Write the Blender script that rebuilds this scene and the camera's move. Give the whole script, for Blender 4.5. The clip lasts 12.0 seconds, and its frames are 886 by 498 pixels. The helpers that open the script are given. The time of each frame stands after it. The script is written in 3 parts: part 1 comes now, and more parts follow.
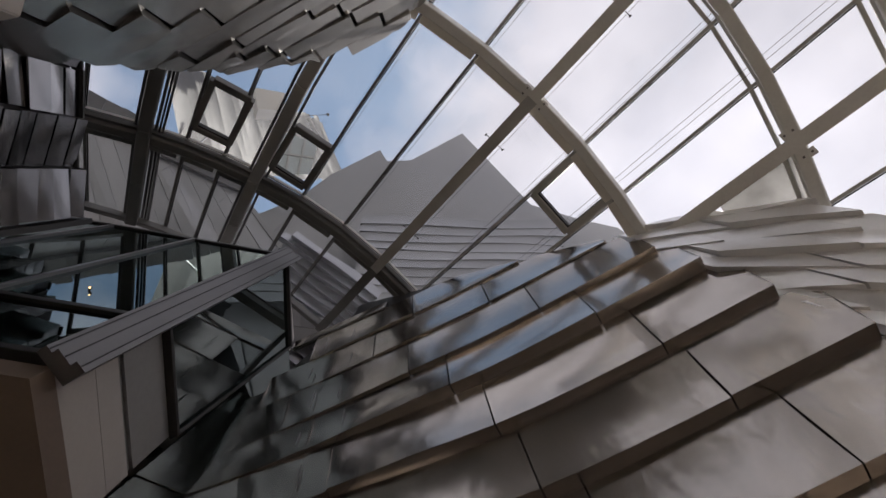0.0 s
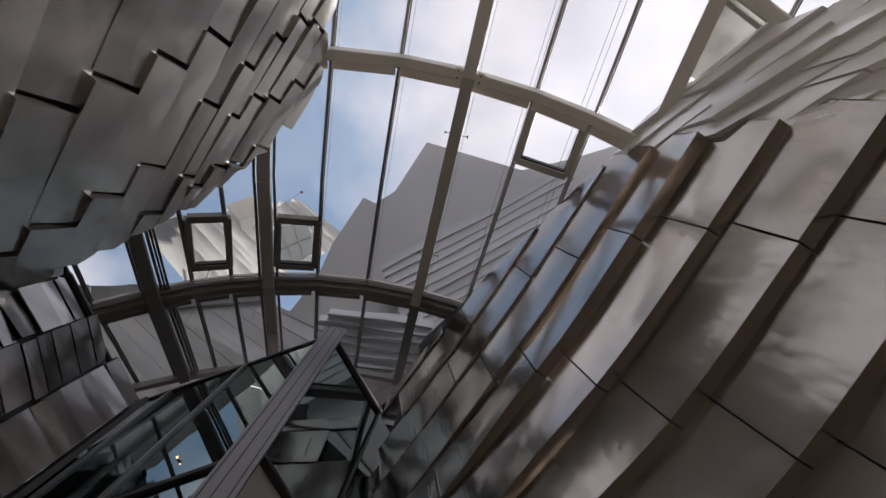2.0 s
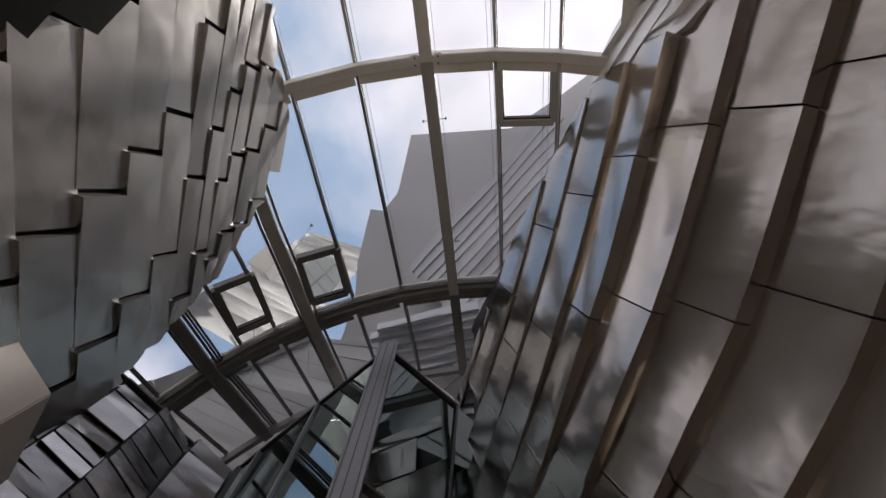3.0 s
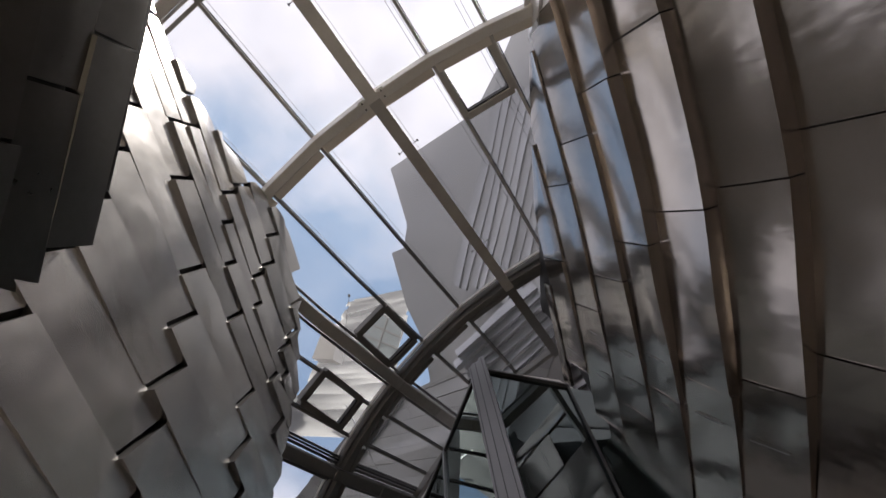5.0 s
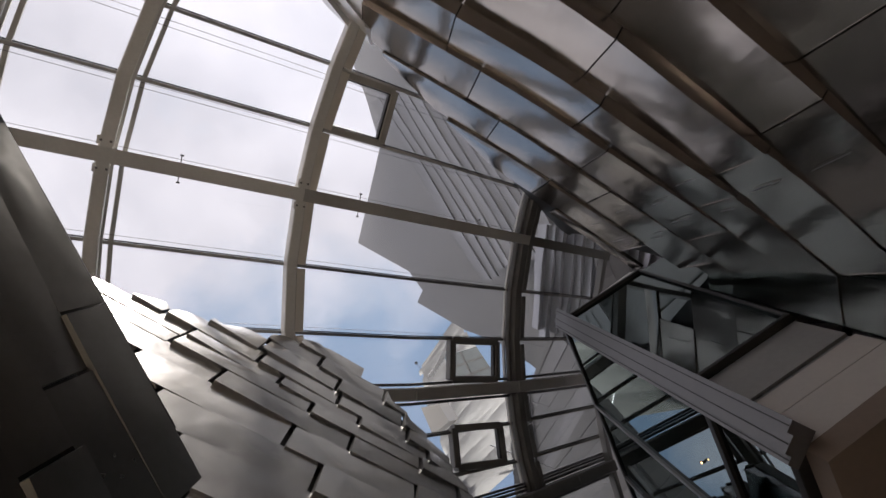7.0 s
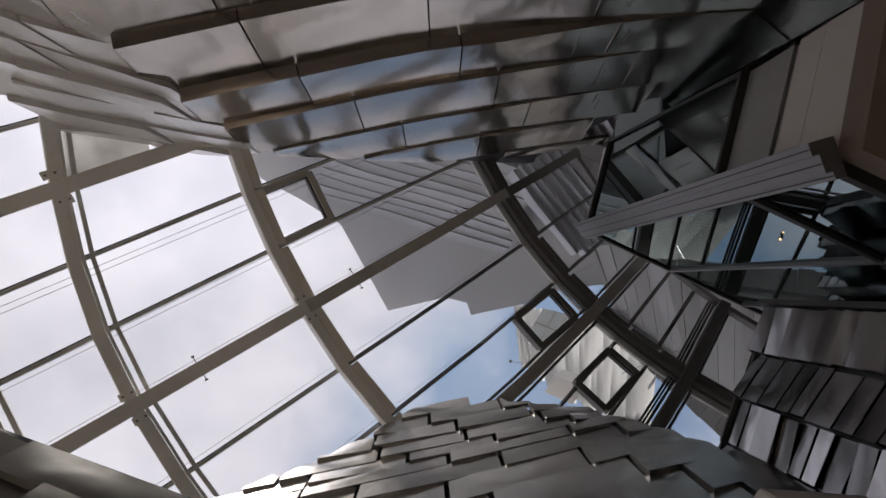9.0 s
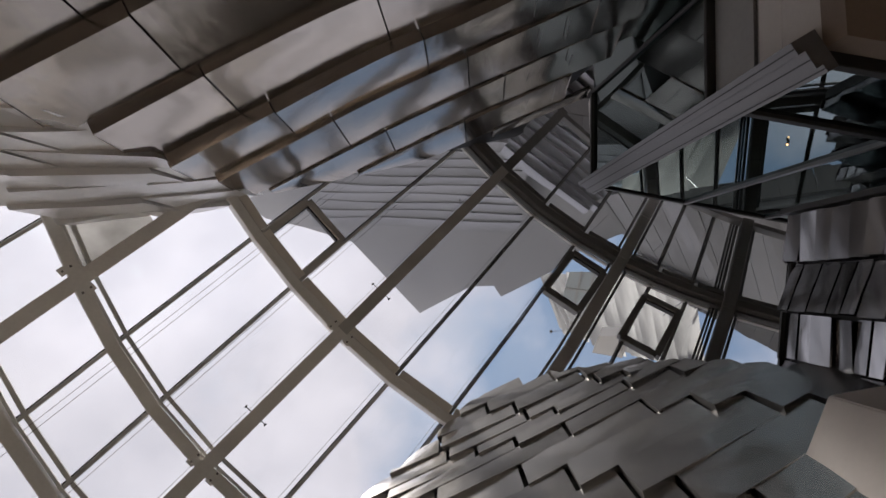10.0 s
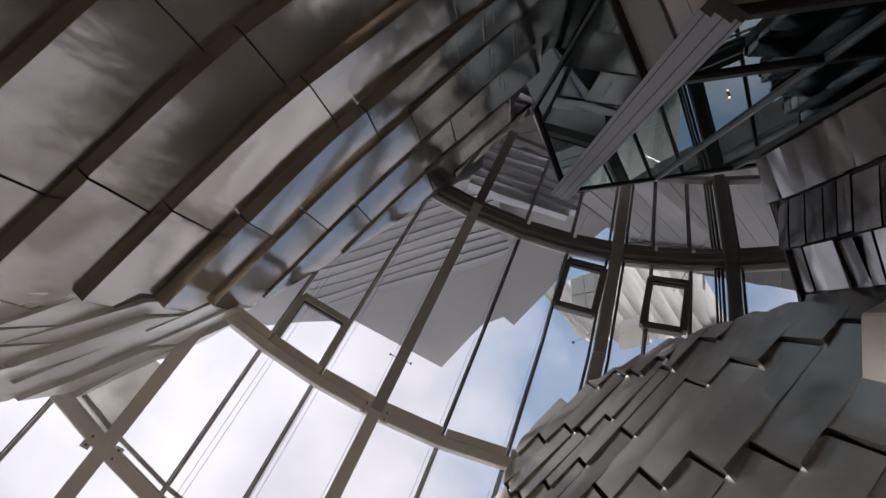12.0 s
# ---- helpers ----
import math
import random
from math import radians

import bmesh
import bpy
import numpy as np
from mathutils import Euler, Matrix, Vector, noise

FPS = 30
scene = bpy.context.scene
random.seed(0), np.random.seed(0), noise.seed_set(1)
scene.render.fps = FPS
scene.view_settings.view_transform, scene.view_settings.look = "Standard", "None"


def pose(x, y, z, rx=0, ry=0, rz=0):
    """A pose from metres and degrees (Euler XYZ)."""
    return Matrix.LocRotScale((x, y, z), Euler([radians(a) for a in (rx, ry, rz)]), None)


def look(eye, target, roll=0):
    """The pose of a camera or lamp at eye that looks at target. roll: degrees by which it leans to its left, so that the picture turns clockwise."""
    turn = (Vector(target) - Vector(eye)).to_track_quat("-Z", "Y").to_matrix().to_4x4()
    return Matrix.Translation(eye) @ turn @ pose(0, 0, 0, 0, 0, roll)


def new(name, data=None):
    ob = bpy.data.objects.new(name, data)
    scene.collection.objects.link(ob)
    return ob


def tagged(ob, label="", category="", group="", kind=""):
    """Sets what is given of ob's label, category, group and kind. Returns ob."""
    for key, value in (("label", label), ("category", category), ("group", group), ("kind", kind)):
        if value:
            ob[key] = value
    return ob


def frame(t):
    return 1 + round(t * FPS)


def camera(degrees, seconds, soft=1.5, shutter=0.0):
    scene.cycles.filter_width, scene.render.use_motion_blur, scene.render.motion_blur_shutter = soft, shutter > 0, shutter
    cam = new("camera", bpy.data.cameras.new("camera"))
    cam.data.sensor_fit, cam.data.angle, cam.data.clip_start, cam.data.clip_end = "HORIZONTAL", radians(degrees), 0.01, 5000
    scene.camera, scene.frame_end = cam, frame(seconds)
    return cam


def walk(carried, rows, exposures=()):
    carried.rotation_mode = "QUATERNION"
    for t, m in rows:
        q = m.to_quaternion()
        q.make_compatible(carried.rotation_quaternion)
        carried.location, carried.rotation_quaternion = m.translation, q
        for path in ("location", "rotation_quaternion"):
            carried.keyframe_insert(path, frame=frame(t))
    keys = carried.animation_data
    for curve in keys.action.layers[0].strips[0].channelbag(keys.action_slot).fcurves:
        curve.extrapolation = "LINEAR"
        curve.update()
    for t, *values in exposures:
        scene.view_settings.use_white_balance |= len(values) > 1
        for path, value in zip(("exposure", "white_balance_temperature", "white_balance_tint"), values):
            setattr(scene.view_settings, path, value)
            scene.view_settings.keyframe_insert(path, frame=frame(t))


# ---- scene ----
# camera
cam = camera(80.0, 12.0)
PATH = [
    (0.0, pose(0.133, 0.147, 1.580, 171.68, 1.09, -41.52)),
    (0.5, pose(0.145, 0.152, 1.596, 172.69, 1.93, -36.57)),
    (1.0, pose(0.165, 0.152, 1.609, 173.27, 2.14, -29.85)),
    (1.5, pose(0.182, 0.134, 1.619, 173.53, 2.24, -21.59)),
    (2.0, pose(0.202, 0.112, 1.631, 173.58, 2.25, -12.15)),
    (2.5, pose(0.228, 0.084, 1.632, 173.45, 2.17, -1.74)),
    (3.0, pose(0.259, 0.056, 1.634, 172.53, 2.02, 7.80)),
    (3.2, pose(0.269, 0.044, 1.638, 172.26, 1.96, 11.00)),
    (4.8, pose(0.222, -0.069, 1.699, 174.03, 2.23, 35.11)),
    (5.0, pose(0.205, -0.085, 1.702, 174.57, 2.48, 37.26)),
    (5.5, pose(0.167, -0.106, 1.699, 175.68, 3.27, 45.68)),
    (6.0, pose(0.093, -0.136, 1.702, 177.33, 3.96, 56.36)),
    (6.5, pose(-0.000, -0.154, 1.700, 178.89, 4.55, 68.83)),
    (7.0, pose(-0.050, -0.118, 1.707, 180.21, 4.85, 81.15)),
    (7.2, pose(-0.085, -0.102, 1.708, 180.63, 4.94, 86.06)),
    (8.8, pose(-0.244, 0.001, 1.637, 184.46, 1.99, 119.77)),
    (9.0, pose(-0.243, 0.018, 1.631, 184.67, 1.51, 123.11)),
    (9.5, pose(-0.238, 0.034, 1.630, 184.48, -0.02, 130.84)),
    (10.0, pose(-0.221, 0.038, 1.620, 183.82, -1.24, 137.70)),
    (10.5, pose(-0.204, 0.041, 1.606, 183.43, -1.95, 145.32)),
    (11.0, pose(-0.197, 0.029, 1.606, 185.16, -2.01, 150.84)),
    (11.5, pose(-0.178, 0.016, 1.587, 186.97, -2.18, 154.35)),
    (12.0, pose(-0.146, 0.002, 1.566, 188.54, -2.15, 156.22)),
]
walk(cam, PATH, [(0.0, 0.0, 6560, 15.0), (1.5, 0.03, 6560, 15.0), (3.0, 0.2, 6560, 15.0), (4.0, 0.27, 6560, 15.0), (5.0, 0.28, 6560, 15.0), (6.0, 0.2, 6560, 15.0), (7.0, 0.05, 6560, 15.0), (9.0, -0.1, 6560, 15.0), (10.5, -0.03, 6560, 15.0), (12.0, 0.08, 6560, 15.0)])

# world, sun and exposure
world = bpy.data.worlds.new("sky")
scene.world = world
world.use_nodes = True
wn, wl = world.node_tree.nodes, world.node_tree.links
wn.clear()
w_out = wn.new("ShaderNodeOutputWorld")
w_bg = wn.new("ShaderNodeBackground")
w_sky = wn.new("ShaderNodeTexSky")
w_sky.sky_type = "NISHITA"
w_sky.sun_disc = False
SUN_AZ, SUN_EL = radians(-20), radians(60)
w_sky.sun_elevation = SUN_EL
w_sky.sun_rotation = radians(90) - SUN_AZ
w_co = wn.new("ShaderNodeTexCoord")
w_map = wn.new("ShaderNodeMapping")
w_map.inputs["Location"].default_value = (0.35, 0.1, 0.0)
w_map.inputs["Scale"].default_value = (1.0, 1.0, 1.0)
w_noise = wn.new("ShaderNodeTexNoise")
w_noise.inputs["Scale"].default_value = 2.6
w_noise.inputs["Detail"].default_value = 7.0
w_noise.inputs["Roughness"].default_value = 0.55
w_ramp = wn.new("ShaderNodeMapRange")
w_ramp.inputs["From Min"].default_value = 0.36
w_ramp.inputs["From Max"].default_value = 0.62
w_ramp.inputs["To Min"].default_value = 0.12
w_dot = wn.new("ShaderNodeVectorMath")
w_dot.operation = "DOT_PRODUCT"
w_dot.inputs[1].default_value = Vector((-0.36, -0.02, 0.93)).normalized()
w_gap = wn.new("ShaderNodeMapRange")
w_gap.inputs["From Min"].default_value = 0.86
w_gap.inputs["From Max"].default_value = 1.0
w_gap.inputs["To Min"].default_value = 0.20
w_gap.inputs["To Max"].default_value = -0.26
w_add = wn.new("ShaderNodeMath")
w_add.operation = "ADD"
w_tone = wn.new("ShaderNodeTexNoise")
w_tone.inputs["Scale"].default_value = 5.0
w_tone.inputs["Detail"].default_value = 5.0
w_col = wn.new("ShaderNodeValToRGB")
w_col.color_ramp.elements[0].position, w_col.color_ramp.elements[1].position = 0.35, 0.65
w_col.color_ramp.elements[0].color = (5.5, 5.4, 6.0, 1)
w_col.color_ramp.elements[1].color = (7.2, 6.95, 7.5, 1)
w_mix = wn.new("ShaderNodeMixRGB")
wl.new(w_co.outputs["Generated"], w_map.inputs["Vector"])
wl.new(w_map.outputs["Vector"], w_noise.inputs["Vector"])
wl.new(w_map.outputs["Vector"], w_tone.inputs["Vector"])
wl.new(w_co.outputs["Generated"], w_dot.inputs[0])
wl.new(w_dot.outputs["Value"], w_gap.inputs["Value"])
wl.new(w_noise.outputs["Fac"], w_add.inputs[0])
wl.new(w_gap.outputs["Result"], w_add.inputs[1])
wl.new(w_add.outputs["Value"], w_ramp.inputs["Value"])
wl.new(w_ramp.outputs["Result"], w_mix.inputs["Fac"])
wl.new(w_tone.outputs["Fac"], w_col.inputs["Fac"])
w_near = wn.new("ShaderNodeVectorMath")
w_near.operation = "DOT_PRODUCT"
w_near.inputs[1].default_value = (math.cos(SUN_EL) * math.cos(SUN_AZ), math.cos(SUN_EL) * math.sin(SUN_AZ), math.sin(SUN_EL))
w_aur = wn.new("ShaderNodeMapRange")
w_aur.interpolation_type = "SMOOTHSTEP"
w_aur.inputs["From Min"].default_value, w_aur.inputs["From Max"].default_value = 0.91, 1.0
w_aur.inputs["To Min"].default_value, w_aur.inputs["To Max"].default_value = 1.0, 1.3
w_lit = wn.new("ShaderNodeVectorMath")
w_lit.operation = "SCALE"
wl.new(w_co.outputs["Generated"], w_near.inputs[0])
wl.new(w_near.outputs["Value"], w_aur.inputs["Value"])
wl.new(w_col.outputs["Color"], w_lit.inputs[0])
wl.new(w_aur.outputs["Result"], w_lit.inputs["Scale"])
wl.new(w_lit.outputs["Vector"], w_mix.inputs["Color2"])
w_blue = wn.new("ShaderNodeVectorMath")
w_blue.operation = "MULTIPLY"
w_blue.inputs[1].default_value = (1.25, 1.45, 1.35)
wl.new(w_sky.outputs["Color"], w_blue.inputs[0])
wl.new(w_blue.outputs["Vector"], w_mix.inputs["Color1"])
wl.new(w_mix.outputs["Color"], w_bg.inputs["Color"])
w_bg.inputs["Strength"].default_value = 0.13
wl.new(w_bg.outputs["Background"], w_out.inputs["Surface"])

sun_dir = Vector((math.cos(SUN_EL) * math.cos(SUN_AZ), math.cos(SUN_EL) * math.sin(SUN_AZ), math.sin(SUN_EL)))
sun = new("sun", bpy.data.lights.new("sun", "SUN"))
sun.data.energy = 5.0
sun.data.angle = radians(3)
sun.data.color = (1.0, 0.95, 0.87)
sun.matrix_world = look(sun_dir * 60, (0, 0, 0))


# materials
def material(name, color, rough=0.5, metal=0.0, spread=0.12, scale=3.0, bump=0.0, bump_scale=8.0, rough_spread=0.1, stretch=(1, 1, 1), piece=0.0, warp=0.0, warp_scale=1.2):
    m = bpy.data.materials.new(name)
    m.use_nodes = True
    n, l = m.node_tree.nodes, m.node_tree.links
    b = n["Principled BSDF"]
    b.inputs["Metallic"].default_value = metal
    co = n.new("ShaderNodeTexCoord")
    mp = n.new("ShaderNodeMapping")
    mp.inputs["Scale"].default_value = stretch
    if piece:
        who = n.new("ShaderNodeObjectInfo")
        apart = n.new("ShaderNodeVectorMath")
        apart.operation = "MULTIPLY_ADD"
        apart.inputs[1].default_value = (31.0, 17.0, 23.0)
        l.new(who.outputs["Random"], apart.inputs[0])
        l.new(co.outputs["Object"], apart.inputs[2])
        l.new(apart.outputs["Vector"], mp.inputs["Vector"])
    else:
        l.new(co.outputs["Object"], mp.inputs["Vector"])
    big = n.new("ShaderNodeTexNoise")
    big.inputs["Scale"].default_value = scale
    big.inputs["Detail"].default_value = 5
    l.new(mp.outputs["Vector"], big.inputs["Vector"])
    fine = n.new("ShaderNodeTexNoise")
    fine.inputs["Scale"].default_value = scale * 14
    fine.inputs["Detail"].default_value = 3
    l.new(mp.outputs["Vector"], fine.inputs["Vector"])
    mixn = n.new("ShaderNodeMix")
    mixn.inputs[0].default_value = 0.35
    l.new(big.outputs["Fac"], mixn.inputs[2])
    l.new(fine.outputs["Fac"], mixn.inputs[3])
    ramp = n.new("ShaderNodeValToRGB")
    ramp.color_ramp.elements[0].position, ramp.color_ramp.elements[1].position = 0.3, 0.7
    ramp.color_ramp.elements[0].color = (*[c * (1 - spread) for c in color], 1)
    ramp.color_ramp.elements[1].color = (*[min(1, c * (1 + spread)) for c in color], 1)
    l.new(mixn.outputs[0], ramp.inputs["Fac"])
    last = ramp.outputs["Color"]
    if piece:
        info = n.new("ShaderNodeObjectInfo")
        mr = n.new("ShaderNodeMapRange")
        mr.inputs["To Min"].default_value, mr.inputs["To Max"].default_value = 1 - piece, 1 + piece
        l.new(info.outputs["Random"], mr.inputs["Value"])
        hsv = n.new("ShaderNodeHueSaturation")
        l.new(mr.outputs["Result"], hsv.inputs["Value"])
        l.new(last, hsv.inputs["Color"])
        last = hsv.outputs["Color"]
    l.new(last, b.inputs["Base Color"])
    rr = n.new("ShaderNodeMapRange")
    rr.inputs["To Min"].default_value, rr.inputs["To Max"].default_value = max(0.02, rough - rough_spread), min(1, rough + rough_spread)
    l.new(mixn.outputs[0], rr.inputs["Value"])
    l.new(rr.outputs["Result"], b.inputs["Roughness"])
    normal = None
    if warp:
        wv = n.new("ShaderNodeTexNoise")
        wv.inputs["Scale"].default_value = warp_scale
        wv.inputs["Detail"].default_value = 1.5
        l.new(mp.outputs["Vector"], wv.inputs["Vector"])
        bw = n.new("ShaderNodeBump")
        bw.inputs["Strength"].default_value = 1.0
        bw.inputs["Distance"].default_value = warp
        l.new(wv.outputs["Fac"], bw.inputs["Height"])
        wf = n.new("ShaderNodeTexNoise")
        wf.inputs["Scale"].default_value = warp_scale * 3.6
        wf.inputs["Detail"].default_value = 1.0
        l.new(mp.outputs["Vector"], wf.inputs["Vector"])
        bf = n.new("ShaderNodeBump")
        bf.inputs["Strength"].default_value = 1.0
        bf.inputs["Distance"].default_value = min(0.0025, warp * 0.22)
        l.new(wf.outputs["Fac"], bf.inputs["Height"])
        l.new(bw.outputs["Normal"], bf.inputs["Normal"])
        normal = bf
    if bump:
        bn = n.new("ShaderNodeTexNoise")
        bn.inputs["Scale"].default_value = bump_scale
        bn.inputs["Detail"].default_value = 4
        l.new(mp.outputs["Vector"], bn.inputs["Vector"])
        bb = n.new("ShaderNodeBump")
        bb.inputs["Strength"].default_value = 0.6
        bb.inputs["Distance"].default_value = bump
        l.new(bn.outputs["Fac"], bb.inputs["Height"])
        if normal:
            l.new(normal.outputs["Normal"], bb.inputs["Normal"])
        normal = bb
    if normal:
        l.new(normal.outputs["Normal"], b.inputs["Normal"])
    return m


STEEL = material("brushed_steel", (0.43, 0.395, 0.362), 0.175, 1.0, 0.08, 1.2, 0.0, 40, 0.04, stretch=(1.7, 1.7, 0.75), piece=0.10, warp=0.011, warp_scale=1.5)
STEEL_LEFT = material("rolled_steel", (0.68, 0.67, 0.645), 0.25, 0.96, 0.05, 1.2, 0.0, 60, 0.02, piece=0.26, warp=0.035, warp_scale=1.7)
# darker copy of the rolled steel: shade of the low volume in its colour
STEEL_SHADED = material("shaded_rolled_steel", (0.26, 0.255, 0.235), 0.30, 1.0, 0.1, 1.2, 0.0, 60, 0.08, piece=0.12, warp=0.02, warp_scale=1.6)
GLINT_WHITE = material("white_glint_paint", (0.8, 0.8, 0.8), 0.3, 0.0, 0.03, 3.0)
# lighter copy of the brushed steel: mirrored bright sky put into the colour
STEEL_SKY_LIT = material("sky_lit_brushed_steel", (0.88, 0.87, 0.86), 0.36, 0.55, 0.06, 1.2, 0.0003, 40, 0.06, piece=0.06, warp=0.02, warp_scale=1.3)
STEEL_FAR = material("bright_rolled_steel", (0.24, 0.24, 0.245), 0.16, 1.0, 0.08, 1.2, 0.0, 60, 0.03, piece=0.5, warp=0.0025, warp_scale=2.4)
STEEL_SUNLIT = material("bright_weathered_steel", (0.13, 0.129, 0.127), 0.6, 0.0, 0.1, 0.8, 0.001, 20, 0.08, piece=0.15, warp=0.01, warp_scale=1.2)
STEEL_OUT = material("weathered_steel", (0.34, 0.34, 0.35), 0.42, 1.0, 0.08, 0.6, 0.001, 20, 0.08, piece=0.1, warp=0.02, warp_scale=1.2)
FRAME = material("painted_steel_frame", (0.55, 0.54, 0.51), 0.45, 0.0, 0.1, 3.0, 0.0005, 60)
# darker copies of the frame paint: shade of the upper roof in the colour
HALF_SHADED_FRAME = material("half_shaded_steel", (0.36, 0.35, 0.33), 0.4, 0.0, 0.12, 3.0, 0.0005, 60)
DARK_SHADED_FRAME = material("dark_and_shaded_steel", (0.17, 0.165, 0.155), 0.4, 0.0, 0.12, 3.0, 0.0005, 60)
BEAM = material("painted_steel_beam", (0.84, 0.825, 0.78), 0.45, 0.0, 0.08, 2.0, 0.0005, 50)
RUBBER_AND_SHADE = material("gasket_and_joint_shade", (0.032, 0.031, 0.03), 0.6, 0.0, 0.2, 6.0)
ALU = material("anodised_aluminium", (0.16, 0.158, 0.16), 0.4, 0.4, 0.08, 3.0, 0.0004, 50)
CASSETTE = material("blind_cassette", (0.85, 0.81, 0.74), 0.5, 0.0, 0.05, 3.0)
PALE = material("pale_glazing", (0.62, 0.68, 0.68), 0.25, 0.0, 0.05, 1.0)
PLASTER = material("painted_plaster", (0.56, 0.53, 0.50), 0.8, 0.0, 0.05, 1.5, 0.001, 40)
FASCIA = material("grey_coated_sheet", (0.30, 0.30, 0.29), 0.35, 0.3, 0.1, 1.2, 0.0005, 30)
# underside plaster: brown floor light and dimness are in the colour
SOFFIT = material("floor_lit_soffit", (0.22, 0.17, 0.135), 0.7, 0.0, 0.1, 1.5, 0.001, 40)
# darkened plaster copies: dimness of the bay and of reflections in the colour
PLASTER_SHADED = material("shaded_plaster", (0.14, 0.14, 0.135), 0.8, 0.0, 0.15, 1.5, 0.001, 40)
PLASTER_DEEP_SHADE = material("deep_shaded_plaster", (0.045, 0.048, 0.042), 0.8, 0.0, 0.2, 1.5, 0.001, 40)
FLOOR = material("pale_stone_floor", (0.70, 0.61, 0.52), 0.5, 0.0, 0.2, 1.0, 0.001, 20)


GLOW = bpy.data.materials.new("lamp_glow")
GLOW.use_nodes = True
GLOW.node_tree.nodes["Principled BSDF"].inputs["Emission Color"].default_value = (1.0, 0.62, 0.25, 1)
GLOW.node_tree.nodes["Principled BSDF"].inputs["Emission Strength"].default_value = 4.0


GROUND = material("paved_ground", (0.14, 0.135, 0.125), 0.8, 0.0, 0.25, 0.4, 0.004, 6)


def glass_material(name, color, shine=0.02, haze=0.05, rough=0.0, mirror=(1, 1, 1)):
    m = bpy.data.materials.new(name)
    m.use_nodes = True
    n, l = m.node_tree.nodes, m.node_tree.links
    n.clear()
    out = n.new("ShaderNodeOutputMaterial")
    mix = n.new("ShaderNodeMixShader")
    tr = n.new("ShaderNodeBsdfTransparent")
    tr.inputs["Color"].default_value = (*color, 1)
    gl = n.new("ShaderNodeBsdfGlossy")
    gl.inputs["Roughness"].default_value = rough
    gl.inputs["Color"].default_value = (*mirror, 1)
    fr = n.new("ShaderNodeLayerWeight")
    fr.inputs["Blend"].default_value = 0.5
    pw = n.new("ShaderNodeMath")
    pw.operation = "POWER"
    pw.inputs[1].default_value = 4.0
    ml = n.new("ShaderNodeMath")
    ml.operation = "MULTIPLY_ADD"
    ml.inputs[1].default_value = 0.6
    ml.inputs[2].default_value = shine
    l.new(fr.outputs["Facing"], pw.inputs[0])
    l.new(pw.outputs["Value"], ml.inputs[0])
    l.new(ml.outputs["Value"], mix.inputs["Fac"])
    l.new(tr.outputs["BSDF"], mix.inputs[1])
    l.new(gl.outputs["BSDF"], mix.inputs[2])
    # added translucent veil, a pale haze over the view through the sheet
    veil = n.new("ShaderNodeBsdfTranslucent")
    veil.inputs["Color"].default_value = (0.85, 0.85, 0.85, 1)
    co = n.new("ShaderNodeTexCoord")
    sp = n.new("ShaderNodeTexNoise")
    sp.inputs["Scale"].default_value = 1.3
    sp.inputs["Detail"].default_value = 6
    l.new(co.outputs["Object"], sp.inputs["Vector"])
    dm = n.new("ShaderNodeMapRange")
    dm.inputs["From Min"].default_value, dm.inputs["From Max"].default_value = 0.3, 0.75
    dm.inputs["To Min"].default_value, dm.inputs["To Max"].default_value = haze * 0.4, haze
    l.new(sp.outputs["Fac"], dm.inputs["Value"])
    mix2 = n.new("ShaderNodeMixShader")
    l.new(dm.outputs["Result"], mix2.inputs["Fac"])
    l.new(mix.outputs["Shader"], mix2.inputs[1])
    l.new(veil.outputs["BSDF"], mix2.inputs[2])
    l.new(mix2.outputs["Shader"], out.inputs["Surface"])
    return m


BLIND = glass_material("pale_infill_sheet", (0.1, 0.095, 0.08), 0.0, 0.6)
GLASS = glass_material("roof_glass", (0.93, 0.95, 0.95))
GLASS_BOX = glass_material("green_tinted_glass", (0.15, 0.18, 0.17), 0.28, 0.01, mirror=(0.74, 0.85, 0.84))


# mesh helpers
def mesh_object(name, bm, mat, smooth=False):
    bmesh.ops.recalc_face_normals(bm, faces=bm.faces)
    me = bpy.data.meshes.new(name)
    bm.to_mesh(me)
    bm.free()
    me.materials.append(mat)
    if smooth:
        for p in me.polygons:
            p.use_smooth = True
    return new(name, me)


def part(name, bm, mat, parent, label=""):
    ob = mesh_object(name, bm, mat)
    ob.parent = parent
    if label:
        tagged(ob, label)
    return ob


def solid(points_a, points_b):
    """A closed body between two rings of points."""
    bm = bmesh.new()
    va = [bm.verts.new(p) for p in points_a]
    vb = [bm.verts.new(p) for p in points_b]
    n = len(va)
    bm.faces.new(va)
    bm.faces.new(vb[::-1])
    for i in range(n):
        bm.faces.new((va[i], vb[i], vb[(i + 1) % n], va[(i + 1) % n]))
    return bm


def bar(p, q, side, width, depth, lift=0.0):
    """A bar from p to q; side is its width direction, depth goes across."""
    p, q, side = Vector(p), Vector(q), Vector(side)
    along = (q - p).normalized()
    side = (side - along * side.dot(along)).normalized()
    up = along.cross(side)
    a, b = side * (width / 2), up * (depth / 2)
    o = up * lift
    ring = [-a - b, a - b, a + b, -a + b]
    bm = solid([p + r + o for r in ring], [q + r + o for r in ring])
    bmesh.ops.recalc_face_normals(bm, faces=bm.faces)
    bmesh.ops.bevel(bm, geom=[e for e in bm.edges], offset=min(width, depth) * 0.08, segments=1, affect="EDGES")
    return bm


def empty(name, place=(0, 0, 0)):
    ob = new(name)
    ob.location = place
    return ob


EYE_Z = 1.6
# the glazed roof: a barrel whose straight lines rise towards +y
AXIS = Vector((0, 0.866, 0.5))
